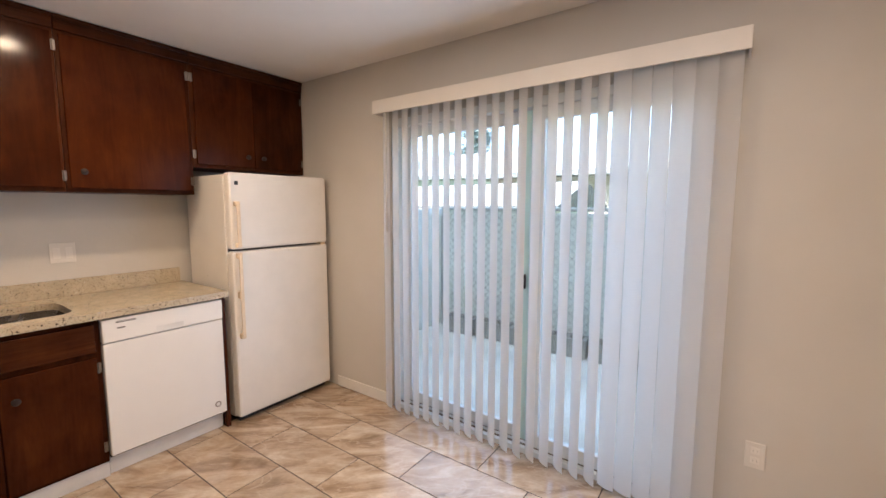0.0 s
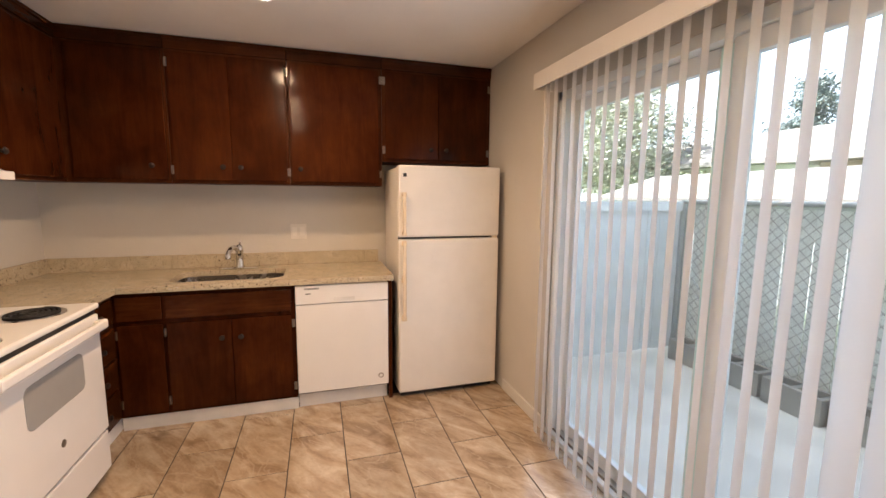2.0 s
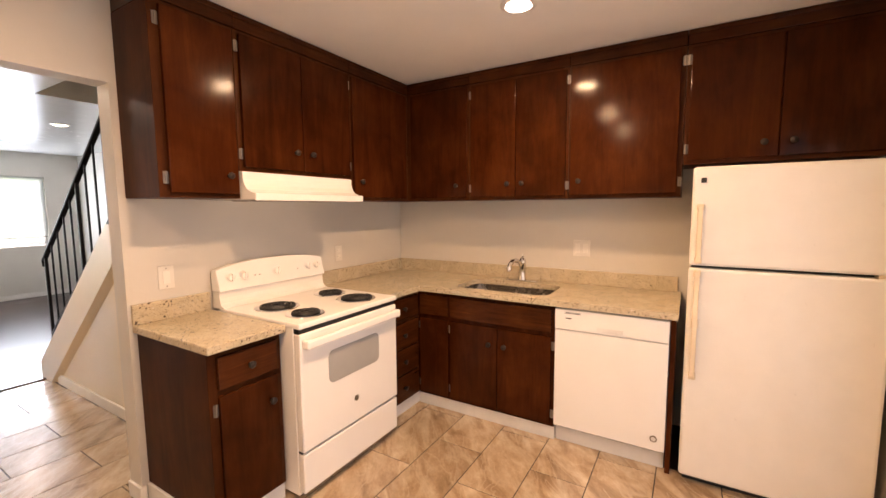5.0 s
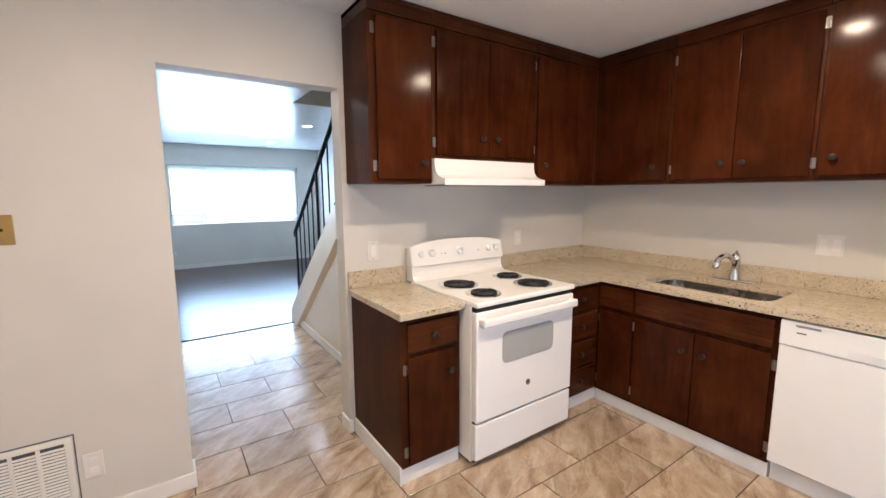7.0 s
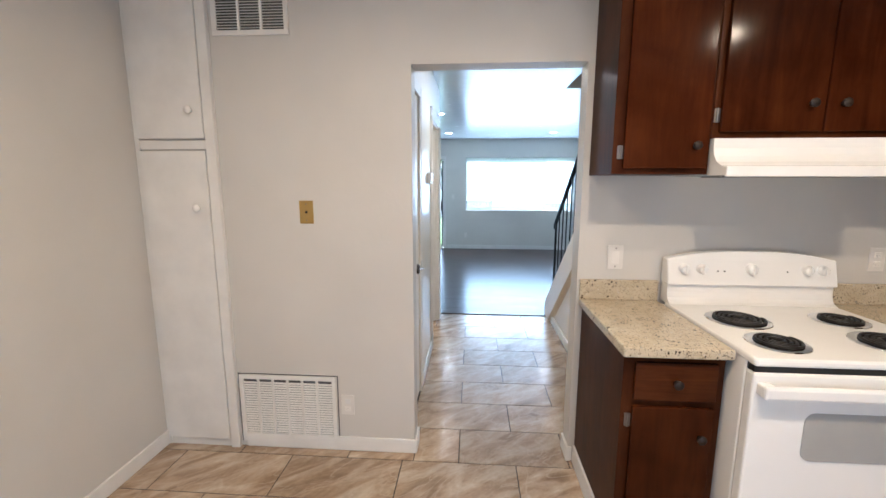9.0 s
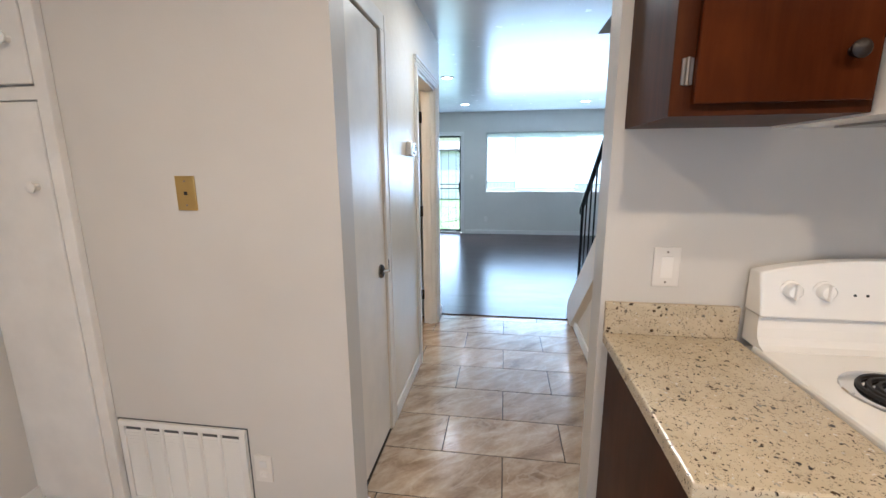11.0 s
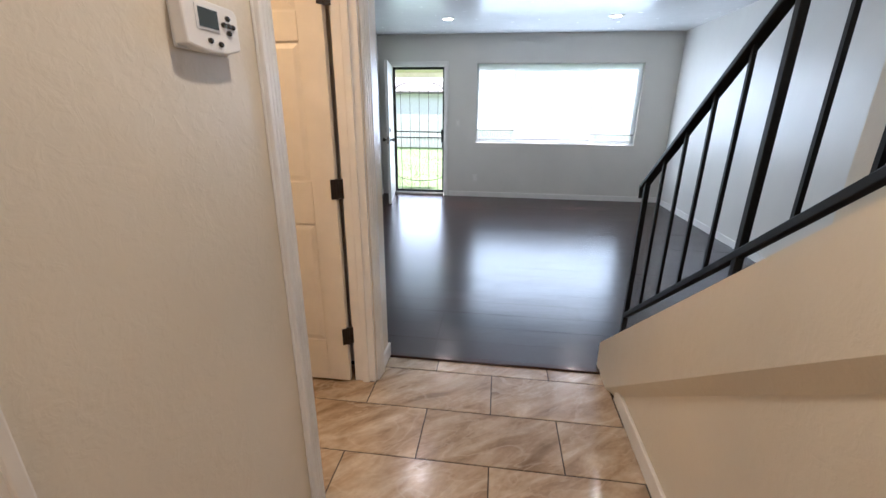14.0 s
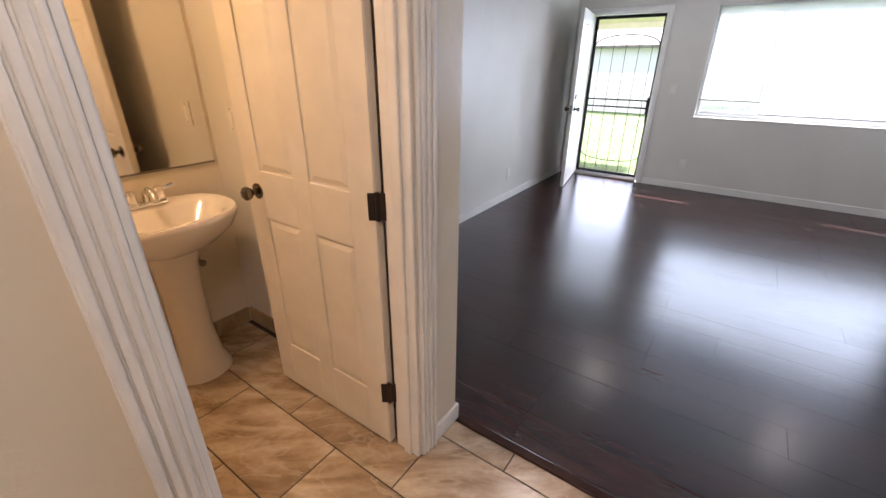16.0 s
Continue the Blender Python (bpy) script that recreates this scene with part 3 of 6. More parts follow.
def knob_on(parent, at, axis, sign, material=KNOB_METAL, r=0.027):
    """A round door knob on a rose, standing off along axis."""
    prof = [(r * 1.15, 0.0), (r * 1.15, 0.006), (r * 0.45, 0.010), (r * 0.42, 0.028), (r * 0.75, 0.034), (r, 0.046), (r * 0.98, 0.058), (r * 0.6, 0.066), (0.001, 0.067)]
    bm = bmesh.new()
    lathe(bm, [(a, b * sign) for a, b in prof], at, 20, axis)
    return part("door_knob", bm, material, parent, "round satin nickel door knob")


def panel_leaf(w, h, t, rows, cols=2, stile=0.11, rail=0.12):
    """A moulded panel door in the xz plane, hinged at x = 0, its faces at y = -t/2 and t/2. rows: (z0, z1) of its panels."""
    bm = bmesh.new()
    slab(bm, 0, w, -t / 2 + 0.007, t / 2 - 0.007, 0, h)
    cw = (w - stile * 2 - 0.09 * (cols - 1)) / cols
    xs = [stile + i * (cw + 0.09) for i in range(cols)]
    for s in (-1, 1):
        y0, y1 = (t / 2 - 0.007, t / 2) if s > 0 else (-t / 2, -t / 2 + 0.007)
        cuts = [0] + [v for x in xs for v in (x, x + cw)] + [w]
        for a, b in zip(cuts[::2], cuts[1::2]):
            slab(bm, a, b, y0, y1, 0, h, 0.003)
        zs = [0] + [v for r in rows for v in r] + [h]
        for x in xs:
            for a, b in zip(zs[::2], zs[1::2]):
                slab(bm, x, x + cw, y0, y1, a, b, 0.003)
            for a, b in rows:
                m = 0.028
                lo = [bm.verts.new((px, s * (t / 2 - 0.0068), pz)) for px, pz in ((x + 0.008, a + 0.008), (x + cw - 0.008, a + 0.008), (x + cw - 0.008, b - 0.008), (x + 0.008, b - 0.008))]
                hi = [bm.verts.new((px, s * (t / 2 - 0.001), pz)) for px, pz in ((x + m, a + m), (x + cw - m, a + m), (x + cw - m, b - m), (x + m, b - m))]
                bm.faces.new(hi)
                for i in range(4):
                    bm.faces.new((lo[i], lo[(i + 1) % 4], hi[(i + 1) % 4], hi[i]))
    bmesh.ops.recalc_face_normals(bm, faces=bm.faces[:])
    return bm


def hinge(parent, at, turn=0.0):
    bm = bmesh.new()
    m = Matrix.Translation(at) @ Matrix.Rotation(turn, 4, "Z")
    slab(bm, -0.03, 0.03, -0.002, 0.002, -0.045, 0.045, 0.001, m)
    lathe(bm, [(0.007, -0.047), (0.007, 0.047)], at, 10)
    return part("hinge", bm, BRONZE, parent, "bronze butt hinge")


# closet door, shut, flush in its opening
closet_door = thing("door_1", (HE, CY0, 0), "shut flat cream painted closet door with a round knob", "door", kind="structure")
part("leaf", boxes((HE + 0.004, HE + 0.038, CY0 + 0.004, CY1 - 0.004, 0.012, 2.032), edge=0.003), DOOR_PAINT, closet_door)
rose = part("latch_rose", lathe(bmesh.new(), [(0.034, 0.004), (0.034, -0.003), (0.031, -0.009), (0.024, -0.0125), (0.001, -0.0135)], (HE, CY0 + 0.085, 0.92), 24, "x"), KNOB_METAL, closet_door, "flat round dark metal latch rose")
part("thumb_turn", bar(bmesh.new(), (HE - 0.010, CY0 + 0.085, 0.92), (HE - 0.042, CY0 + 0.080, 0.926), 0.009, 0.012, 0.003), CHROME, rose, "small bright thumb turn")
part("strike_plate", boxes((HE - 0.012, HE - 0.0095, CY0 - 0.018, CY0 - 0.006, 0.89, 0.96)), BRONZE, closet_door, "small dark strike plate")

# bathroom door, swung open into the bathroom
bath_door = thing("door_2", (0, 0, 0), "open white six-panel bathroom door with bronze hinges", "door", kind="structure")
part("leaf", panel_leaf(0.712, 2.01, 0.035, [(0.235, 0.853), (1.05, 1.625), (1.735, 1.905)], stile=0.111), DOOR_PAINT, bath_door)
knob_on(bath_door, (0.635, 0.0175, 0.965), "y", 1)
knob_on(bath_door, (0.635, -0.0175, 0.965), "y", -1)
for z in (0.265, 1.02, 1.80):
    hinge(bath_door, (-0.006, 0.012, z), radians(35))
bath_door.matrix_basis = pose(0.622, -3.075, 0.012, 0, 0, 0.5)

# front door, swung in towards the side wall
front_door = thing("door_3", (0, 0, 0), "white front door standing open against the side wall", "door", kind="structure")
part("leaf", panel_leaf(0.83, 1.99, 0.042, [(0.22, 0.84), (1.02, 1.86)]), TRIM, front_door)
knob_on(front_door, (0.735, 0.021, 0.93), "y", 1)
knob_on(front_door, (0.735, -0.021, 0.93), "y", -1)
part("deadbolt", lathe(bmesh.new(), [(0.03, -0.035), (0.03, 0.035)], (0.735, 0, 1.07), 18, "y"), NICKEL, front_door, "round nickel deadbolt")
part("edge_plate", boxes((0.8285, 0.832, -0.013, 0.013, 0.88, 0.98)), NICKEL, front_door)
front_door.matrix_basis = pose(1.625, LS + 0.03, 0.018, 0, 0, 100)

# ---- kitchen ----


def cab_knob(parent, at, axis):
    prof = [(0.009, 0.0), (0.008, 0.012), (0.016, 0.018), (0.0175, 0.024), (0.012, 0.029), (0.001, 0.030)]
    return part("knob", lathe(bmesh.new(), prof, at, 14, axis), BRONZE, parent, "small dark round knob")


def cab_hinge(parent, at, axis):
    """A small exposed wrap hinge on the face frame."""
    x, y, z = at
    bm = bmesh.new()
    if axis == "x":
        slab(bm, x, x + 0.004, y - 0.011, y + 0.011, z - 0.026, z + 0.026, 0.001)
        lathe(bm, [(0.005, -0.027), (0.005, 0.027)], (x + 0.005, y, z), 8)
    else:
        slab(bm, x - 0.011, x + 0.011, y, y + 0.004, z - 0.026, z + 0.026, 0.001)
        lathe(bm, [(0.005, -0.027), (0.005, 0.027)], (x, y + 0.005, z), 8)
    return part("hinge", bm, NICKEL, parent, "small nickel hinge")


def cab_door(parent, axis, face, a, b, z0, z1, hinge_at, knob_at, name="door", knob_mid=False):
    """A lipped slab door on a cabinet's face; a to b runs along y for a face across x, along x for one across y."""
    if axis == "x":
        bm = boxes((face, face + 0.019, a, b, z0, z1), edge=0.003)
    else:
        bm = boxes((a, b, face, face + 0.019, z0, z1), edge=0.003)
    mat_ = CABINET if name == "door" else (CABINET_RAIL if axis == "x" else CABINET_RAIL_X)
    d = part(name, bm, mat_, parent)
    if knob_at is not None:
        u, z = knob_at
        cab_knob(d, (face + 0.018, u, z) if axis == "x" else (u, face + 0.018, z), axis)
    if hinge_at is not None:
        for z in (z0 + 0.065, z1 - 0.06):
            cab_hinge(d, (face + 0.0, hinge_at, z) if axis == "x" else (hinge_at, face + 0.0, z), axis)
    return d


UB, UT, UD = 1.525, 2.36, 0.325              # upper cabinets: bottom, top of boxes, depth
UX, UY = W + UD, S + UD


def upper(label, axis, a, b, bottom, doors):
    if axis == "x":
        t = thing("wall_cabinet", (UX, a, bottom), label, "cabinet", "kitchen wall cabinets")
        part("body", boxes((W + 0.002, UX, a, b, bottom, UT), edge=0.002), CABINET_SIDE, t)
        part("top_rail", boxes((W + 0.002, UX + 0.012, a, b, UT, CEIL - 0.003), (W + 0.002, UX + 0.02, a, b, CEIL - 0.03, CEIL - 0.004), edge=0.004), CABINET_RAIL, t)
    else:
        t = thing("wall_cabinet", (a, UY, bottom), label, "cabinet", "kitchen wall cabinets")
        part("body", boxes((a, b, S + 0.002, UY, bottom, UT), edge=0.002), CABINET_SIDE, t)
        part("top_rail", boxes((a, b, S + 0.002, UY + 0.012, UT, CEIL - 0.003), (a, b, S + 0.002, UY + 0.02, CEIL - 0.03, CEIL - 0.004), edge=0.004), CABINET_RAIL_X, t)
    for lo, hi, hinge_at, knob_at in doors:
        cab_door(t, axis, UX if axis == "x" else UY, lo, hi, bottom + 0.022, UT - 0.02, hinge_at, knob_at)
    return t


DARK = "dark red-brown stained wall cabinet"
upper(DARK + " with one door in the corner", "x", S + 0.004, 0.035, UB, [(UY + 0.045, 0.02, UY + 0.05, (-0.06, UB + 0.11))])
upper(DARK + " with two doors over the sink", "x", 0.037, 0.757, UB, [(0.055, 0.397, 0.045, (0.345, UB + 0.11)), (0.402, 0.742, 0.752, (0.452, UB + 0.11))])
upper(DARK + " with one wide door over the dishwasher", "x", 0.759, 1.40, UB, [(0.775, 1.375, 1.392, (0.83, UB + 0.11))])
upper(DARK + ", short, over the refrigerator", "x", 1.402, N - 0.003, 1.705, [(1.425, 1.825, 1.415, (1.765, 1.80)), (1.83, 2.222, 2.238, (1.885, 1.80))])
upper(DARK + " with one narrow door", "y", -0.81, -0.435, UB, [(-0.795, -0.475, -0.463, (-0.745, UB + 0.11))])
upper(DARK + ", short, over the range hood", "y", -1.615, -0.812, 1.665, [(-1.21, -0.835, -0.825, (-1.155, 1.79)), (-1.60, -1.215, -1.61, (-1.27, 1.79))])
upper(DARK + " with one door by the hood", "y", UX + 0.001, -1.617, UB, [(UX + 0.04, -1.635, UX + 0.035, (-1.70, UB + 0.13))])

# base cabinets
BF = 0.60                                     # depth to the face
BX, BY = W + BF, S + BF
KZ = 0.09


def base(name, label, axis, a, b, back=0.002):
    if axis == "x":
        t = thing(name, (BX, a, 0), label, "cabinet", "kitchen base cabinets")
        part("body", boxes((W + back, BX, a, b, KZ, 0.872), edge=0.002), CABINET_SIDE, t)
        part("toe_kick", boxes((W + back, BX - 0.012, a, b, 0.001, KZ - 0.002)), KICK, t, "white painted toe kick")
    else:
        t = thing(name, (a, BY, 0), label, "cabinet", "kitchen base cabinets")
        part("body", boxes((a, b, S + back, BY, KZ, 0.872), edge=0.002), CABINET_SIDE, t)
        part("toe_kick", boxes((a, b, S + back, BY - 0.012, 0.001, KZ - 0.002)), KICK, t, "white painted toe kick")
    return t


sink_base = thing("sink_cabinet", (BX, BY, 0), "dark stained sink cabinet with two doors and a false drawer front", "cabinet", "kitchen base cabinets")
part("body", boxes((W + 0.002, BX - 0.02, BY + 0.002, 0.772, KZ, 0.66), (BX - 0.02, BX, BY + 0.002, 0.772, KZ, 0.872), (W + 0.002, BX - 0.02, 0.752, 0.772, 0.66, 0.872), (W + 0.002, BX - 0.02, BY + 0.002, BY + 0.022, 0.66, 0.872)), CABINET, sink_base)
part("toe_kick", boxes((W + 0.002, BX - 0.012, BY + 0.002, 0.772, 0.001, KZ - 0.002)), KICK, sink_base, "white painted toe kick")
cab_door(sink_base, "x", BX, 0.03, 0.75, 0.70, 0.845, None, None, "drawer_front")
cab_door(sink_base, "x", BX, -0.225, 0.012, 0.11, 0.672, -0.232, None)
cab_door(sink_base, "x", BX, -0.225, 0.012, 0.70, 0.845, None, None, "drawer_front")
cab_door(sink_base, "x", BX, 0.03, 0.388, 0.11, 0.672, 0.02, (0.335, 0.56))
cab_door(sink_base, "x", BX, 0.393, 0.75, 0.11, 0.672, 0.76, (0.445, 0.56))
drawers = base("drawer_cabinet", "dark stained cabinet with a stack of four drawers", "y", W + 0.002, -1.578)
for z0, z1 in ((0.115, 0.29), (0.305, 0.48), (0.495, 0.67), (0.70, 0.845)):
    cab_door(drawers, "y", BY, BX + 0.03, -1.592, z0, z1, None, ((BX - 1.58) / 2, (z0 + z1) / 2), "drawer")
end_cab = base("end_cabinet", "dark stained end cabinet with one drawer over a door", "y", -0.796, -0.437)
cab_door(end_cab, "y", BY, -0.765, -0.475, 0.70, 0.845, None, (-0.62, 0.772), "drawer")
cab_door(end_cab, "y", BY, -0.765, -0.475, 0.11, 0.672, -0.463, (-0.72, 0.56))
part("end_trim", boxes((-0.437, -0.424, S + 0.014, BY, 0.001, 0.10), edge=0.003), KICK, end_cab, "white baseboard along the end panel")
filler = thing("filler_panel", (BX, 1.395, 0), "dark stained upright panel beside the dishwasher", "panel")
part("board", boxes((W + 0.01, BX + 0.012, 1.392, 1.418, 0.0, 0.872), edge=0.002), CABINET, filler)

# worktops
CT0, CT1 = 0.874, 0.912
SX_A, SX_B, SY_A, SY_B = -2.44, -2.045, 0.02, 0.70   # sink cut-out


def worktop(label, outline, category="worktop"):
    ob = solid("worktop", outline, STONE, label, category)
    mod = ob.modifiers.new("edge", "BEVEL")
    mod.width, mod.segments = 0.006, 3
    return ob


def rounded_hole(x0, x1, y0, y1, r, n=6):
    pts = []
    for cx, cy, a0 in ((x1 - r, y1 - r, 0), (x0 + r, y1 - r, 90), (x0 + r, y0 + r, 180), (x1 - r, y0 + r, 270)):
        for i in range(n + 1):
            a = radians(a0 + 90 * i / n)
            pts.append((cx + r * math.cos(a), cy + r * math.sin(a)))
    return pts


def holed_slab(x0, x1, y0, y1, hole, z0, z1):
    """A slab with a hole: each side of the hole is filled out to the slab's edges."""
    bm = bmesh.new()
    rings = []
    for z in (z0, z1):
        inner = [bm.verts.new((x, y, z)) for x, y in hole]
        outer = [bm.verts.new((x, y, z)) for x, y in ((x1, y1), (x0, y1), (x0, y0), (x1, y0))]
        q = len(hole) // 4
        for k in range(4):
            arc = inner[k * q:(k + 1) * q]
            for i in range(len(arc) - 1):
                bm.faces.new((outer[k], arc[i + 1], arc[i]))
            nxt = inner[((k + 1) * q) % len(inner)]
            bm.faces.new((outer[k], outer[(k + 1) % 4], nxt, arc[-1]))
        rings.append((inner, outer))
    (a, c), (b, d) = rings
    for i in range(len(a)):
        bm.faces.new((a[i], a[(i + 1) % len(a)], b[(i + 1) % len(a)], b[i]))
    for i in range(4):
        bm.faces.new((c[i], c[(i + 1) % 4], d[(i + 1) % 4], d[i]))
    bmesh.ops.recalc_face_normals(bm, faces=bm.faces[:])
    return bm


CX, CYF = W + 0.645, S + 0.645                # front edges
hole = rounded_hole(SX_A, SX_B, SY_A, SY_B, 0.085)
top_ = thing("worktop", (W, S, CT0), "cream speckled stone worktop round the corner with a sink cut-out", "worktop")
part("sink_run", holed_slab(W + 0.001, CX, CYF - 0.06, 1.425, hole, CT0, CT1), STONE, top_)
part("corner_run", prism([(W + 0.001, S + 0.001), (-1.575, S + 0.001), (-1.575, CYF), (CX + 0.05, CYF), (CX, CYF + 0.0), (CX, CYF - 0.06), (W + 0.001, CYF - 0.06)], "z", CT0, CT1), STONE, top_)
part("backsplash", boxes((W + 0.001, W + 0.021, S + 0.022, 1.405, CT1, 1.012), edge=0.003), STONE, top_)
part("backsplash", boxes((W + 0.001, -1.61, S + 0.001, S + 0.021, CT1, 1.012), edge=0.003), STONE, top_)
top_2 = thing("worktop", (-0.43, S, CT0), "short cream speckled stone worktop beside the range", "worktop")
part("slab", boxes((-0.800, -0.418, S + 0.001, CYF, CT0, CT1), edge=0.006), STONE, top_2)
part("backsplash", boxes((-0.798, -0.418, S + 0.001, S + 0.021, CT1, 1.012), edge=0.003), STONE, top_2)

# sink
sink = thing("kitchen_sink", ((SX_A + SX_B) / 2, (SY_A + SY_B) / 2, 0.70), "brushed steel single bowl sink set under the worktop", "sink")
bm = bmesh.new()
rings = []
for grow, z in ((0.03, CT0 - 0.001), (0.004, CT0 - 0.001), (0.002, CT0 - 0.03), (-0.012, 0.735), (-0.035, 0.712), (-0.09, 0.705)):
    rings.append([bm.verts.new((x, y, z)) for x, y in rounded_hole(SX_A - grow, SX_B + grow, SY_A - grow, SY_B + grow, 0.085 + grow * 0.6)])
for a, b in zip(rings, rings[1:]):
    for i in range(len(a)):
        bm.faces.new((a[i], a[(i + 1) % len(a)], b[(i + 1) % len(a)], b[i]))
bm.faces.new(rings[-1])
bmesh.ops.recalc_face_normals(bm, faces=bm.faces[:])
part("bowl", rounded(bm), STEEL, sink)
part("drain", lathe(bmesh.new(), [(0.045, 0.0), (0.042, 0.004), (0.02, 0.003), (0.001, 0.002)], (-2.27, 0.36, 0.706), 20), CHROME, sink, "round chrome drain")

# faucet
fx, fy = -2.505, 0.37
tap = thing("faucet", (fx, fy, CT1), "chrome single lever kitchen faucet with a bent spout", "faucet")
part("deck_plate", boxes((fx - 0.028, fx + 0.028, fy - 0.125, fy + 0.125, CT1, CT1 + 0.009), edge=0.004), CHROME, tap)
part("body", lathe(bmesh.new(), [(0.031, 0), (0.028, 0.02), (0.025, 0.06), (0.025, 0.115), (0.027, 0.12), (0.027, 0.15), (0.014, 0.168), (0.001, 0.169)], (fx, fy, CT1 + 0.009), 20), CHROME, tap)
part("spout", tube([(fx, fy, CT1 + 0.10), (fx + 0.03, fy - 0.01, CT1 + 0.145), (fx + 0.07, fy - 0.025, CT1 + 0.165), (fx + 0.11, fy - 0.04, CT1 + 0.158), (fx + 0.135, fy - 0.048, CT1 + 0.135), (fx + 0.143, fy - 0.051, CT1 + 0.115)], 0.017, 12), CHROME, tap)
part("spray_head", lathe(bmesh.new(), [(0.020, 0), (0.022, 0.025), (0.018, 0.04)], (fx + 0.143, fy - 0.051, CT1 + 0.088), 14), CHROME, tap)
part("lever", tube([(fx, fy, CT1 + 0.165), (fx + 0.012, fy + 0.006, CT1 + 0.19), (fx + 0.05, fy + 0.02, CT1 + 0.205)], 0.0075, 8), CHROME, tap)

# dishwasher
DY0, DY1 = 0.776, 1.388
dw = thing("dishwasher", (BX, DY0, 0), "white built-in dishwasher under the worktop", "dishwasher")
part("door", boxes((BX - 0.01, BX + 0.028, DY0, DY1, 0.12, 0.735), edge=0.006), APPLIANCE, dw)
panel_ = part("control_panel", boxes((BX - 0.01, BX + 0.034, DY0, DY1, 0.739, 0.862), edge=0.006), APPLIANCE, dw)
part("pocket_handle", boxes((BX + 0.03, BX + 0.0355, 1.02, 1.16, 0.752, 0.776), edge=0.002), KICK, panel_, "grey pocket handle")
part("vent", boxes(*[(BX + 0.032, BX + 0.0352, DY0 + 0.06, DY0 + 0.15, 0.838 + 0.006 * i, 0.841 + 0.006 * i) for i in range(2)]), BLACK, panel_, "dark narrow vent slots")
part("label_bar", boxes((BX + 0.032, BX + 0.0349, DY0 + 0.065, DY0 + 0.10, 0.807, 0.813)), BLACK, panel_)
part("indicator_strip", boxes(*[(BX + 0.032, BX + 0.0348, 1.24 + 0.022 * i, 1.247 + 0.022 * i, 0.83, 0.833) for i in range(5)]), KICK, panel_)
part("tub", boxes((W + 0.03, BX - 0.011, DY0 + 0.004, DY1 - 0.004, 0.10, 0.868)), VENT_DARK, dw)
part("kick_plate", boxes((BX - 0.045, BX - 0.03, DY0 + 0.003, DY1 - 0.003, 0.001, 0.115)), KICK, dw)
badge = part("badge", lathe(bmesh.new(), [(0.019, 0.0), (0.019, 0.003), (0.001, 0.0035)], (BX + 0.027, DY1 - 0.055, 0.19), 20, "x"), NICKEL, dw, "round grey badge")
part("badge_ring", lathe(bmesh.new(), [(0.012, 0.0), (0.012, 0.0012), (0.001, 0.0013)], (BX + 0.0303, DY1 - 0.055, 0.19), 16, "x"), KICK, badge)

# refrigerator
RY0, RY1, RX, RH = 1.458, 2.208, -1.945, 1.665
fridge = thing("refrigerator", (RX, RY0, 0), "aged cream-white top-freezer refrigerator with yellowed handles", "refrigerator")
part("body", boxes((W + 0.06, RX - 0.075, RY0 + 0.004, RY1 - 0.004, 0.03, RH - 0.012), edge=0.008), FRIDGE, fridge)
fd_ = part("freezer_door", boxes((RX - 0.068, RX, RY0, RY1, 1.172, RH), edge=0.014), FRIDGE, fridge)
rd_ = part("door", boxes((RX - 0.068, RX, RY0, RY1, 0.045, 1.158), edge=0.014), FRIDGE, fridge)
part("gasket", boxes((RX - 0.078, RX - 0.066, RY0 + 0.012, RY1 - 0.012, 0.05, RH - 0.014)), VENT_DARK, fridge)
part("base_grille", boxes((RX - 0.09, RX - 0.05, RY0 + 0.02, RY1 - 0.02, 0.004, 0.042), edge=0.003), BLACK, fridge, "dark base grille")
for y in (RY0 + 0.05, RY1 - 0.05):
    part("foot", lathe(bmesh.new(), [(0.018, 0.0), (0.018, 0.032)], (RX - 0.12, y, 0.0), 12), BLACK, fridge)


def fridge_handle(door, z0, z1, mounts):
    hb = bmesh.new()
    slab(hb, RX + 0.022, RX + 0.034, RY0 + 0.026, RY0 + 0.05, z0, z1, 0.005)
    h = part("handle", hb, AGED, door, "yellowed plastic handle")
    for a, b in mounts:
        part("mount", boxes((RX - 0.004, RX + 0.028, RY0 + 0.022, RY0 + 0.054, a, b), edge=0.005), AGED, door, "yellowed handle mount")
    return h


fridge_handle(fd_, 1.20, 1.47, [(1.185, 1.215), (1.45, 1.48)])
fridge_handle(rd_, 0.60, 1.14, [(0.585, 0.62), (0.855, 0.90), (1.115, 1.15)])
part("badge", boxes((RX - 0.002, RX + 0.003, RY0 + 0.035, RY0 + 0.058, 1.585, 1.61), edge=0.001), BLACK, fd_, "small dark square badge")
part("cap", boxes((RX - 0.06, RX - 0.01, RY1 - 0.055, RY1 - 0.012, 1.157, 1.173)), AGED, fridge, "yellowed hinge cap")

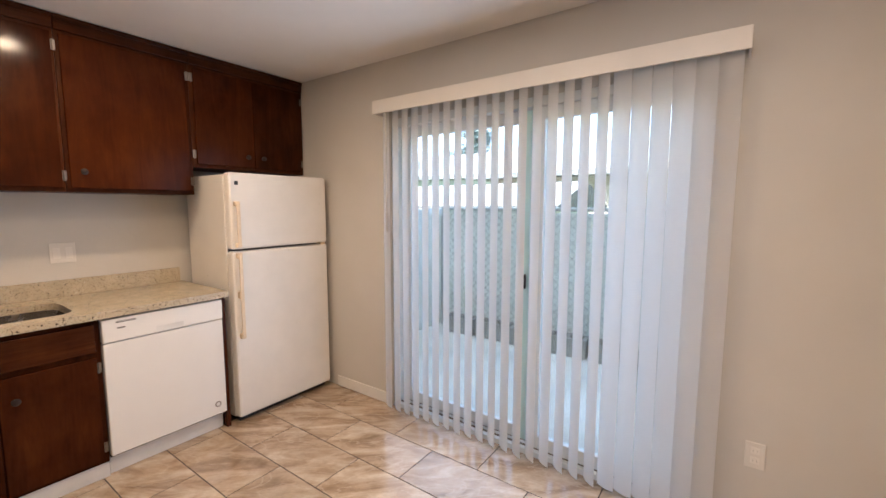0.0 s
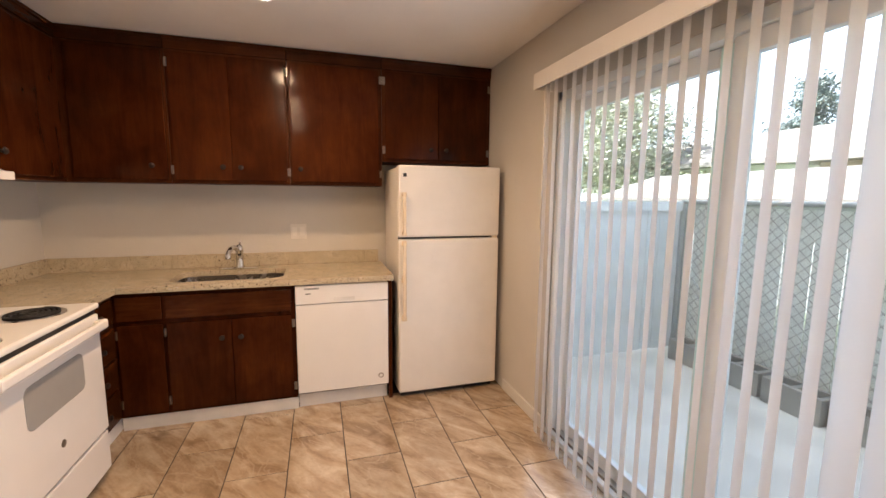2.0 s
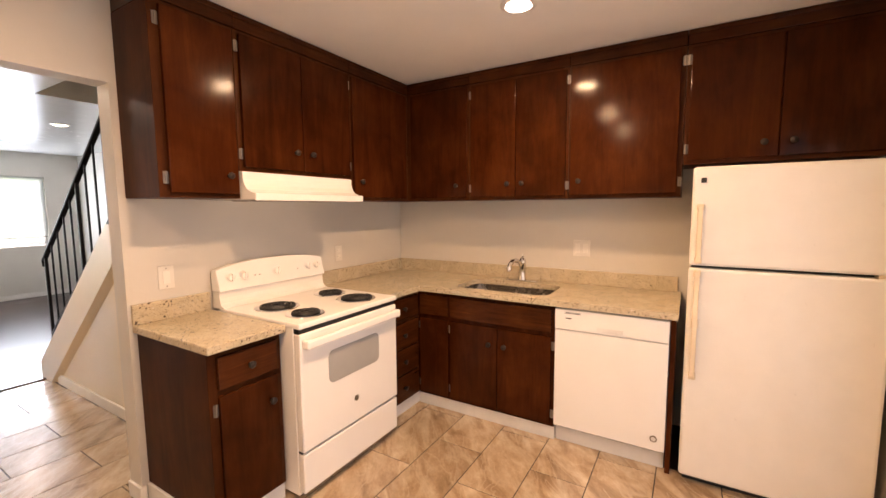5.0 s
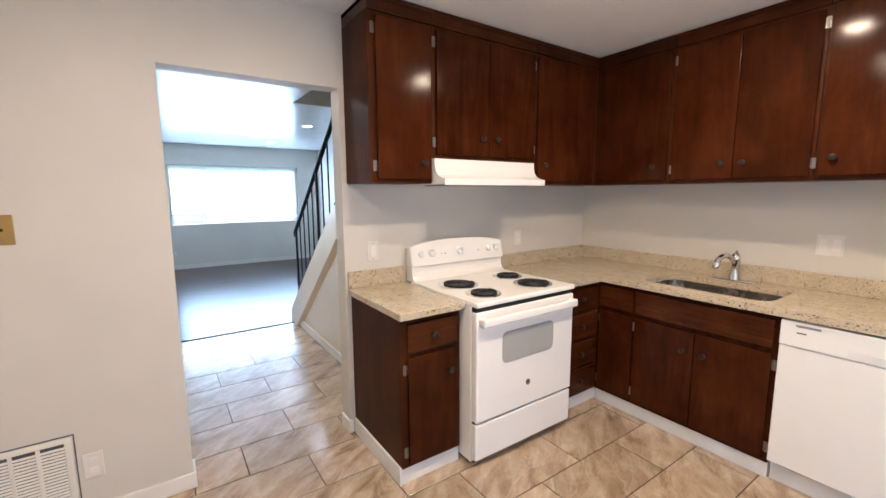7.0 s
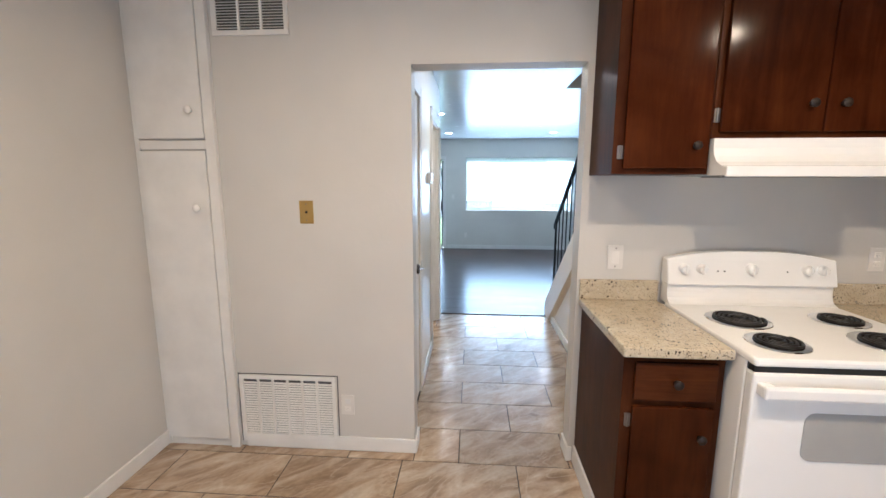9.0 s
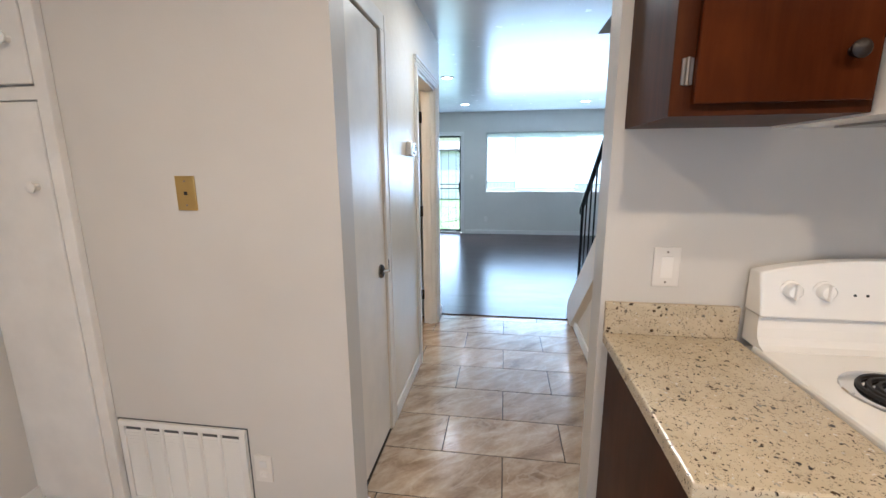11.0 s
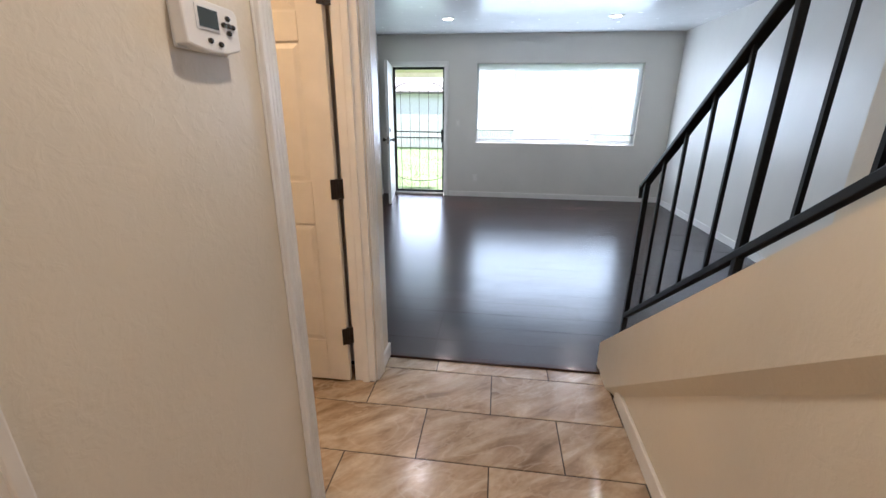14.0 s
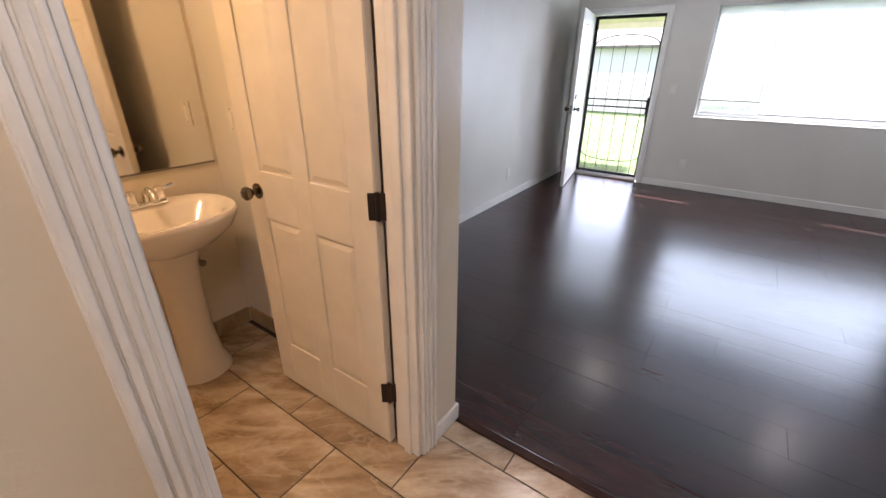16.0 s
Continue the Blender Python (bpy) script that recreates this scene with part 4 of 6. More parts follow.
# range
GX0, GX1 = -1.568, -0.806                     # along x
GF = -0.122                                   # front of the oven door
rng = thing("electric_range", (GX0, GF, 0), "white freestanding electric range with four black coil burners", "range")
part("body", boxes((GX0 + 0.004, GX1 - 0.004, S + 0.03, GF - 0.048, 0.03, 0.90), edge=0.004), APPLIANCE, rng)
part("cooktop", boxes((GX0, GX1, S + 0.075, GF + 0.006, 0.893, 0.922), edge=0.009), APPLIANCE, rng)
# Black blocks here and below the oven door stand in for shade in the gaps.
part("door_gap_shade", boxes((GX0 + 0.01, GX1 - 0.01, GF - 0.05, GF - 0.012, 0.868, 0.892)), BLACK, rng, "black filler as shade in the gap above the oven door")
od = part("oven_door", boxes((GX0 + 0.004, GX1 - 0.004, GF - 0.045, GF, 0.268, 0.868), edge=0.008), APPLIANCE, rng)
gm = (GX0 + GX1) / 2
wbm = prism([(gm + (px - 0) * 1.0, pz) for px, pz in rounded_hole(-0.20, 0.20, 0.56, 0.735, 0.035)], "y", GF - 0.002, GF + 0.0025)
part("oven_window", wbm, GREY_GLASS, od, "grey oven window")
hb = bmesh.new()
slab(hb, GX0 + 0.015, GX1 - 0.015, GF + 0.024, GF + 0.046, 0.795, 0.842, 0.010)
slab(hb, GX0 + 0.015, GX0 + 0.06, GF - 0.004, GF + 0.034, 0.797, 0.840, 0.008)
slab(hb, GX1 - 0.06, GX1 - 0.015, GF - 0.004, GF + 0.034, 0.797, 0.840, 0.008)
part("handle", hb, APPLIANCE, od, "white full-width handle")
bd = part("badge", lathe(bmesh.new(), [(0.017, 0), (0.017, 0.003), (0.001, 0.0034)], (gm, GF - 0.001, 0.405), 20, "y"), NICKEL, od, "round grey badge")
part("drawer", boxes((GX0 + 0.004, GX1 - 0.004, GF - 0.045, GF - 0.004, 0.052, 0.256), edge=0.008), APPLIANCE, rng)
part("shadow_gap", boxes((GX0 + 0.01, GX1 - 0.01, GF - 0.046, GF - 0.022, 0.25, 0.274)), BLACK, rng)
for x in (GX0 + 0.05, GX1 - 0.05):
    for y in (S + 0.12, GF - 0.09):
        part("foot", lathe(bmesh.new(), [(0.016, 0), (0.016, 0.035)], (x, y, 0.0), 10), BLACK, rng)
# back guard: an upright sloping panel with an arched top
pts = [(GX0, 1.012)] + [(GX0 + (GX1 - GX0) * i / 20, 1.132 + 0.038 * (1 - abs(2 * i / 20 - 1) ** 2.6)) for i in range(21)] + [(GX1, 1.012)]
gb = prism(pts, "y", S + 0.015, S + 0.098)
for v in gb.verts:
    if v.co.y > S + 0.05:
        v.co.y -= 0.040 * (v.co.z - 1.012) / 0.158
bmesh.ops.bevel(gb, geom=[e for e in gb.edges if not e.is_manifold or e.calc_face_angle(0) > 0.6], offset=0.006, segments=3, profile=0.5, affect="EDGES", clamp_overlap=True)
guard = part("back_guard", gb, APPLIANCE, rng)
foot_ = [(S + 0.015, 0.918), (S + 0.118, 0.918), (S + 0.118, 0.924), (S + 0.098, 0.932), (S + 0.086, 0.948), (S + 0.080, 0.975), (S + 0.079, 1.010), (S + 0.015, 1.010)]
part("guard_foot", prism(foot_, "x", GX0 + 0.006, GX1 - 0.006), APPLIANCE, guard)
for x, r in ((GX1 - 0.075, 0.027), (GX1 - 0.155, 0.027), (gm, 0.030), (GX0 + 0.135, 0.027), (GX0 + 0.065, 0.027)):
    kb = bmesh.new()
    lathe(kb, [(r, 0), (r, 0.004), (r * 0.82, 0.007), (r * 0.75, 0.022), (r * 0.6, 0.026), (0.001, 0.0265)], (x, S + 0.076, 1.088), 18, "y")
    slab(kb, x - 0.0045, x + 0.0045, S + 0.097, S + 0.110, 1.088 - r * 0.8, 1.088 + r * 0.8, 0.002)
    part("control_knob", kb, APPLIANCE, guard)
for x in (GX1 - 0.23, GX1 - 0.26, GX0 + 0.22):
    part("indicator", lathe(bmesh.new(), [(0.005, 0), (0.004, 0.003)], (x, S + 0.079, 1.078), 8, "y"), BLACK, guard)


def spiral(cx, cy, z, r, turns):
    pts = []
    for i in range(int(turns * 26) + 1):
        a = 2 * math.pi * i / 26
        rr = 0.018 + (r - 0.018) * i / (turns * 26)
        pts.append((cx + rr * math.cos(a), cy + rr * math.sin(a), z))
    return tube(pts, 0.0058, 6)


for cx, cy, r in ((GX1 - 0.185, -0.52, 0.096), (GX1 - 0.165, -0.265, 0.076), (GX0 + 0.16, -0.54, 0.076), (GX0 + 0.19, -0.285, 0.096)):
    bn = part("burner", spiral(cx, cy, 0.931, r, 4.5 if r > 0.08 else 3.6), COIL, rng, "black spiral coil burner")
    part("drip_bowl", lathe(bmesh.new(), [(r * 0.3, 0.0), (r * 0.9, 0.0015), (r + 0.014, 0.005), (r + 0.02, 0.004), (r + 0.02, 0.001)], (cx, cy, 0.9215), 28), BLACK, bn, "dark drip bowl with a thin rim")
    part("trim_ring", lathe(bmesh.new(), [(r + 0.014, 0), (r + 0.024, 0.001), (r + 0.022, 0.005), (r + 0.012, 0.0055)], (cx, cy, 0.9215), 28), CHROME, bn, "chrome trim ring")

# hood
hood = thing("range_hood", (GX0, S, UB), "white enamel range hood under the cabinets", "range hood")
hx0, hx1 = -1.60, -0.815
part("canopy", prism([(S + 0.003, 1.52), (S + 0.44, 1.52), (S + 0.44, 1.550), (S + 0.41, 1.556), (S + 0.375, 1.572), (S + 0.355, 1.596), (S + 0.345, 1.625), (S + 0.345, 1.663), (S + 0.003, 1.663)], "x", hx0, hx1), APPLIANCE, hood)
part("front_lip", boxes((hx0, hx1, S + 0.43, S + 0.446, 1.514, 1.553), edge=0.004), APPLIANCE, hood)
part("filter", boxes((hx0 + 0.1, hx1 - 0.1, S + 0.08, S + 0.40, 1.513, 1.519)), STEEL, hood, "grey metal filter")

# wall plates


def plate(name, label, category, at, axis, sign, w, h, holes, material=IVORY, inner=PLASTIC, vertical=True):
    """A wall plate with toggles or sockets; at is its centre on the wall."""
    x, y, z = at
    t = thing(name, (x, y, z - h / 2), label, category)

    def on(u0, u1, z0, z1, d0, d1, edge):
        d0, d1 = sorted((d0 * sign, d1 * sign))
        if axis == "x":
            return boxes((x + d0, x + d1, y + u0, y + u1, z + z0, z + z1), edge=edge)
        return boxes((x + u0, x + u1, y + d0, y + d1, z + z0, z + z1), edge=edge)
    part("plate", on(-w / 2, w / 2, -h / 2, h / 2, 0.0, 0.006, 0.002), material, t)
    for n_, u0, u1, z0, z1, mm in holes:
        part(n_, on(u0, u1, z0, z1, 0.004, 0.0085, 0.001), mm, t)
    return t


ROCK = [("rocker", -0.017, 0.017, -0.033, 0.033, PLASTIC), ("screw", -0.003, 0.003, 0.043, 0.049, NICKEL), ("screw", -0.003, 0.003, -0.049, -0.043, NICKEL)]
SOCK = [("socket", -0.016, 0.016, 0.008, 0.036, PLASTIC), ("socket", -0.016, 0.016, -0.036, -0.008, PLASTIC), ("slot", -0.008, -0.005, 0.016, 0.026, BLACK), ("slot", 0.005, 0.008, 0.016, 0.026, BLACK), ("slot", -0.008, -0.005, -0.028, -0.018, BLACK), ("slot", 0.005, 0.008, -0.028, -0.018, BLACK)]
plate("outlet_plate", "white double wall plate over the worktop", "outlet", (W, 0.785, 1.172), "x", 1, 0.118, 0.118, [("rocker", -0.045, -0.011, -0.033, 0.033, PLASTIC), ("rocker", 0.011, 0.045, -0.033, 0.033, PLASTIC)])
plate("light_switch", "white rocker light switch above the short worktop", "switch", (-0.585, S, 1.125), "y", 1, 0.075, 0.12, ROCK)
plate("outlet_plate", "white wall outlet behind the range", "outlet", (-1.80, S, 1.13), "y", 1, 0.072, 0.115, SOCK)
plate("outlet_plate", "white wall outlet low beside the patio door", "outlet", (0.79, N, 0.385), "y", -1, 0.072, 0.115, SOCK)
plate("cable_plate", "brass cable plate on the kitchen wall", "wall plate", (0.98, S, 1.338), "y", 1, 0.073, 0.118, [("jack", -0.006, 0.006, -0.006, 0.006, BLACK), ("screw", -0.003, 0.003, 0.038, 0.044, NICKEL), ("screw", -0.003, 0.003, -0.044, -0.038, NICKEL)], BRASS)
plate("outlet_plate", "white wall outlet beside the return grille", "outlet", (0.80, S, 0.275), "y", 1, 0.072, 0.115, [SOCK[1], SOCK[4], SOCK[5], ("plug", -0.014, 0.014, 0.008, 0.034, KICK)])


def grille(label, x0, x1, z0, z1, cols, gap, lean):
    """A louvred air grille on the south wall."""
    t = thing("air_grille", (x0, S, z0), label, "vent")
    # Dark grey sheet on the wall stands in for the shade behind the louvres.
    part("shade_backing", boxes((x0 + 0.02, x1 - 0.02, S + 0.0005, S + 0.002, z0 + 0.02, z1 - 0.02)), VENT_DARK, t)
    part("frame", boxes((x0, x1, S, S + 0.012, z0, z0 + 0.024), (x0, x1, S, S + 0.012, z1 - 0.024, z1), (x0, x0 + 0.024, S, S + 0.012, z0 + 0.024, z1 - 0.024), (x1 - 0.024, x1, S, S + 0.012, z0 + 0.024, z1 - 0.024), edge=0.002), TRIM, t)
    cw_ = (x1 - x0 - 0.048) / cols
    for i in range(1, cols):
        xx = x0 + 0.024 + i * cw_
        part("mullion", boxes((xx - 0.006, xx + 0.006, S + 0.002, S + 0.0115, z0 + 0.024, z1 - 0.024)), TRIM, t)
    k = int((z1 - z0 - 0.056) / gap)
    me = mesh_of("slat", prism([(0.002, lean), (0.0035, lean + 0.001), (0.0105, -lean + 0.001), (0.009, -lean)], "x", 0, x1 - x0 - 0.05), TRIM)
    for i in range(k):
        piece("slat", me, t, (x0 + 0.025, S, z0 + 0.034 + gap * i))
    return t


grille("white louvred return air grille low on the kitchen wall", 0.862, 1.412, 0.035, 0.435, 6, 0.0145, 0.004)
upv = grille("white ceiling-height air register in three panels", 1.02, 1.405, 2.195, 2.395, 3, 0.013, 0.003)
# Dark strips laid on the wall paint the shade of a gap round the frame.
part("frame_gap_shade", boxes((0.852, 1.422, S, S + 0.0015, 0.436, 0.441), (0.852, 0.857, S, S + 0.0015, 0.03, 0.436), (1.417, 1.422, S, S + 0.0015, 0.03, 0.436)), VENT_DARK, bpy.data.objects["air_grille"], "dark strips as shade in the gap round the frame")

# tall built-in cupboard in the corner
cup = thing("tall_cupboard", (1.47, S, 0), "white painted built-in tall cupboard with two stacked doors", "cupboard")
part("frame", boxes((1.425, 1.475, S + 0.001, S + 0.03, 0.002, CEIL - 0.002), (1.835, E - 0.001, S + 0.001, S + 0.022, 0.002, CEIL - 0.002), (1.475, 1.835, S + 0.001, S + 0.018, 0.002, 0.05), (1.475, 1.835, S + 0.001, S + 0.018, 1.655, 1.70), (1.475, 1.835, S + 0.001, S + 0.018, 2.385, CEIL - 0.002), edge=0.003), TRIM, cup)
for z0, z1, kz in ((0.052, 1.648, 1.36), (1.706, 2.38, 1.845)):
    dd = part("door", boxes((1.48, 1.83, S + 0.001, S + 0.034, z0, z1), edge=0.005), TRIM, cup)
    part("knob", lathe(bmesh.new(), [(0.012, 0), (0.010, 0.012), (0.019, 0.02), (0.020, 0.028), (0.012, 0.034), (0.001, 0.035)], (1.535, S + 0.033, kz), 16, "y"), TRIM, dd, "white round knob")

# recessed ceiling lights


def can_light(x, y, label, group):
    t = thing("recessed_light", (x, y, CEIL), label, "ceiling light", group)
    part("trim_ring", lathe(bmesh.new(), [(0.058, -0.004), (0.066, -0.010), (0.088, -0.004), (0.088, 0.0), (0.058, 0.0)], (x, y, CEIL), 28), PLASTIC, t)
    part("lens", lathe(bmesh.new(), [(0.0585, -0.0062), (0.0585, -0.0015)], (x, y, CEIL), 28), LENS, t, "glowing round lens")


for x, y in KITCHEN_LAMPS:
    can_light(x, y, "lit round recessed ceiling light with a white ring", "kitchen ceiling lights")
can_light(*HALL_LAMP, "lit round recessed ceiling light in the hall", "hall ceiling lights")
for x, y in LIVING_LAMPS:
    can_light(x, y, "lit round recessed ceiling light with a white ring", "living room ceiling lights")

# sliding patio door
patio_door = thing("door_4", (DX0, N, 0), "white framed sliding glass patio door behind vertical blinds", "sliding door", kind="structure")
part("frame", boxes((DX0, DX0 + 0.045, N + 0.005, N + 0.12, 0.03, DH), (DX1 - 0.045, DX1, N + 0.005, N + 0.12, 0.03, DH), (DX0, DX1, N + 0.005, N + 0.12, DH - 0.05, DH), (DX0, DX1, N + 0.0, N + 0.12, 0.001, 0.032), edge=0.003), ALU, patio_door)
part("track", boxes((DX0 + 0.045, DX1 - 0.045, N + 0.03, N + 0.036, 0.032, 0.042), (DX0 + 0.045, DX1 - 0.045, N + 0.08, N + 0.086, 0.032, 0.042)), NICKEL, patio_door, "metal track")


def glazed(name, x0, x1, y, label):
    p_ = part(name, boxes((x0, x0 + 0.07, y, y + 0.038, 0.044, DH - 0.052), (x1 - 0.07, x1, y, y + 0.038, 0.044, DH - 0.052), (x0 + 0.07, x1 - 0.07, y, y + 0.038, 0.044, 0.12), (x0 + 0.07, x1 - 0.07, y, y + 0.038, DH - 0.12, DH - 0.052), edge=0.004), ALU, patio_door, label)
    g_ = part("pane", boxes((x0 + 0.068, x1 - 0.068, y + 0.016, y + 0.022, 0.118, DH - 0.118)), GLASS, p_, "clear glass pane")
    g_.visible_shadow = False
    return p_


glazed("fixed_panel", DX0 + 0.046, -0.290, N + 0.066, "white vinyl framed fixed glass panel")
part("stile_film", boxes((-0.352, -0.298, N + 0.0600, N + 0.0655, 0.05, DH - 0.055), edge=0.001), TEAL, patio_door, "pale teal film on the meeting stile")
slide = glazed("sliding_panel", -0.275, DX1 - 0.046, N + 0.022, "white vinyl framed sliding glass panel")
part("handle", boxes((-0.328, -0.312, N + 0.040, N + 0.060, 0.975, 1.06), edge=0.004), BLACK, patio_door, "dark pull handle")

# vertical blinds
VY = 2.178
blind = thing("vertical_blinds", (DX0, VY, 0), "pale vertical blinds hanging half open under a valance", "blinds")
VX0, VX1 = -1.345, 0.672
val = part("valance", boxes((VX0, VX1, VY - 0.058, VY - 0.046, 2.055, 2.141), (VX0, VX0 + 0.010, VY - 0.046, N, 2.055, 2.141), (VX1 - 0.010, VX1, VY - 0.046, N, 2.055, 2.141), (VX0 + 0.01, VX1 - 0.01, VY - 0.046, N, 2.129, 2.140), edge=0.003), PLASTIC, blind, "plain cream valance board")
part("head_rail", boxes((VX0 + 0.03, VX1 - 0.03, VY - 0.02, VY + 0.025, 2.093, 2.127), edge=0.003), ALU, blind, "white head rail")


def vane_mesh():
    bm = bmesh.new()
    n_, w_ = 6, 0.089
    for z in (0.0, 1.0, 2.051):
        for d in (0, 0.0009):
            for i in range(n_ + 1):
                u = -1 + 2 * i / n_
                bm.verts.new((u * w_ / 2, 0.010 * (1 - u * u) + d, z))
    bm.verts.ensure_lookup_table()
    row = n_ + 1
    for k in range(2):
        for d in (0, 1):
            a0, b0 = (k * 2 + d) * row, ((k + 1) * 2 + d) * row
            for i in range(n_):
                bm.faces.new([bm.verts[j] for j in (a0 + i, a0 + i + 1, b0 + i + 1, b0 + i)])
        a, b, c, d = k * 2 * row, (k * 2 + 1) * row, (k * 2 + 2) * row, (k * 2 + 3) * row
        bm.faces.new([bm.verts[j] for j in (a, b, d, c)])
        bm.faces.new([bm.verts[j] for j in (a + n_, b + n_, d + n_, c + n_)])
    bmesh.ops.recalc_face_normals(bm, faces=bm.faces[:])
    return bm


vane = mesh_of("vane", rounded(vane_mesh()), VANE)
VANES = 24
for i in range(VANES):
    x = -1.275 + i * (1.885 / (VANES - 1))
    turn = (158 - 14 * (x + 1.27) if x < 0.19 else 161) + random.uniform(-3, 3)
    piece("vane", vane, blind, (x, VY, 0.035 + random.uniform(-0.004, 0.004)), radians(turn))
    piece("carrier_clip", None or bpy.data.meshes.get("clip") or mesh_of("clip", boxes((-0.004, 0.004, -0.004, 0.004, 0, 0.02)), PLASTIC), blind, (x, VY, 2.079))
part("wand", rod(bmesh.new(), (DX0 + 0.06, VY - 0.04, 1.28), (DX0 + 0.06, VY - 0.04, 2.10), 0.004, 8), PLASTIC, blind, "white tilt wand")

# ---- stairs and hall ----
RUN, RISE, STEPS = 0.235, 0.19, 7
STY = -3.33                                   # foot of the stairs
stairs = thing("stairs", (HW, STY, 0), "stairs with a cream boxed-in side and dark treads", "stairs", kind="structure")
TOPY, TOPZ = -1.87, 1.378
part("stringer", prism([(-3.405, 0.002), (-3.405, 0.15), (TOPY, TOPZ), (SB - 0.001, TOPZ), (SB - 0.001, 1.14), (-1.787, 1.14), (-3.20, 0.002)], "x", HW - 0.075, HW + 0.012), HALL_PAINT, stairs, "cream painted boxed stringer")
part("side_panel", prism([(-3.13, 0.002), (-1.765, 1.085), (SB - 0.001, 1.085), (SB - 0.001, 0.002)], "x", HW - 0.074, HW - 0.022), HALL_PAINT, stairs, "cream painted panel under the stairs")
bm = bmesh.new()
cove = [[bm.verts.new((x, y, z)) for x, y, z in row] for row in (((HW + 0.012, -3.20, 0.002), (HW - 0.022, -3.13, 0.002), (HW - 0.074, -3.13, 0.002), (HW - 0.074, -3.20, 0.002)), ((HW + 0.012, -1.787, 1.14), (HW - 0.022, -1.765, 1.085), (HW - 0.074, -1.765, 1.085), (HW - 0.074, -1.787, 1.14)), ((HW + 0.012, SB - 0.001, 1.14), (HW - 0.022, SB - 0.001, 1.085), (HW - 0.074, SB - 0.001, 1.085), (HW - 0.074, SB - 0.001, 1.14)))]
for a, b in zip(cove, cove[1:]):
    for i in range(4):
        bm.faces.new((a[i], a[(i + 1) % 4], b[(i + 1) % 4], b[i]))
bm.faces.new(cove[0][::-1])
bm.faces.new(cove[-1])
bmesh.ops.recalc_face_normals(bm, faces=bm.faces[:])
part("cove_strip", bm, HALL_PAINT, stairs, "cream painted slanting strip under the stringer")
for i in range(STEPS):
    y0 = STY + 0.03 + i * RUN
    y1 = SB - 0.002 if i == STEPS - 1 else y0 + RUN + 0.02
    z = RISE * (i + 1)
    part("tread", boxes((SWX + 0.002, HW - 0.077, y0 - 0.025, y1, z - 0.03, z), edge=0.008), STAIR_WOOD, stairs)
    part("riser", boxes((SWX + 0.002, HW - 0.077, y0, y0 + 0.018, z - RISE + 0.001, z - 0.03)), STAIR_WOOD, stairs)

# iron railing
RXX = -0.775
rail = thing("stair_railing", (RXX, -3.27, 0), "black painted iron stair railing with square balusters", "railing")
SL = (1.674 - 1.045) / (-2.478 + 3.30)        # rise of the handrail


def hand_z(y):
    return 1.06 + SL * (y + 3.285)


def sole_z(y):
    return 0.465 + SL * (y + 3.174)


LPY, MPY, UPY = -3.262, -2.47, -1.80
part("handrail", bar(bmesh.new(), (RXX, LPY - 0.045, hand_z(LPY - 0.045)), (RXX, UPY, hand_z(UPY)), 0.036, 0.02, 0.004), IRON, rail)
part("handrail_end", bar(bmesh.new(), (RXX, LPY - 0.043, hand_z(LPY - 0.045) + 0.008), (RXX, LPY - 0.030, hand_z(LPY) - 0.085), 0.038, 0.012, 0.003), IRON, rail)
part("bottom_rail", bar(bmesh.new(), (RXX, LPY, sole_z(LPY)), (RXX, UPY, sole_z(UPY)), 0.025, 0.022, 0.002), IRON, rail)
part("landing_rail", bar(bmesh.new(), (RXX, UPY, 1.495), (RXX, SB, 1.495), 0.025, 0.022, 0.002), IRON, rail)
part("landing_handrail", bar(bmesh.new(), (RXX, UPY, hand_z(UPY)), (RXX, SB, hand_z(UPY)), 0.036, 0.02, 0.004), IRON, rail)
for y, z0, z1 in ((LPY, 0.26, hand_z(LPY)), (MPY, 0.87, hand_z(MPY)), (UPY, 1.34, hand_z(UPY) + 0.02)):
    part("post", boxes((RXX - 0.011, RXX + 0.011, y - 0.011, y + 0.011, z0, z1), edge=0.002), IRON, rail)
for a, b, k in ((LPY, MPY, 4), (MPY, UPY, 3)):
    for i in range(1, k + 1):
        y = a + (b - a) * i / (k + 1)
        part("baluster", boxes((RXX - 0.0058, RXX + 0.0058, y - 0.0058, y + 0.0058, sole_z(y), hand_z(y))), IRON, rail)
for i in range(1, 6):
    y = UPY + (SB - UPY) * i / 6
    part("baluster", boxes((RXX - 0.0058, RXX + 0.0058, y - 0.0058, y + 0.0058, 1.495, hand_z(UPY))), IRON, rail)

# thermostat
TZ, TY0, TY1 = 1.476, -2.182, -2.022
th = thing("thermostat", (HE, -2.1, TZ), "white wall thermostat with a dark screen and small chrome buttons", "thermostat")
part("back_plate", boxes((HE - 0.009, HE, TY0 + 0.006, TY1 - 0.006, TZ + 0.004, TZ + 0.086), edge=0.003), KICK, th)
bm = prism([(TY0, TZ + 0.014), (TY0 + 0.05, TZ + 0.002), (TY1 - 0.05, TZ + 0.002), (TY1, TZ + 0.010), (TY1, TZ + 0.082), (TY1 - 0.012, TZ + 0.09), (TY0 + 0.012, TZ + 0.09), (TY0, TZ + 0.082)], "x", HE - 0.034, HE - 0.008)
bmesh.ops.bevel(bm, geom=bm.edges[:], offset=0.004, segments=2, profile=0.5, affect="EDGES", clamp_overlap=True)
case = part("case", bm, PLASTIC, th)
part("screen_bezel", boxes((HE - 0.0365, HE - 0.030, -2.118, -2.052, TZ + 0.038, TZ + 0.080), edge=0.002), KICK, case)
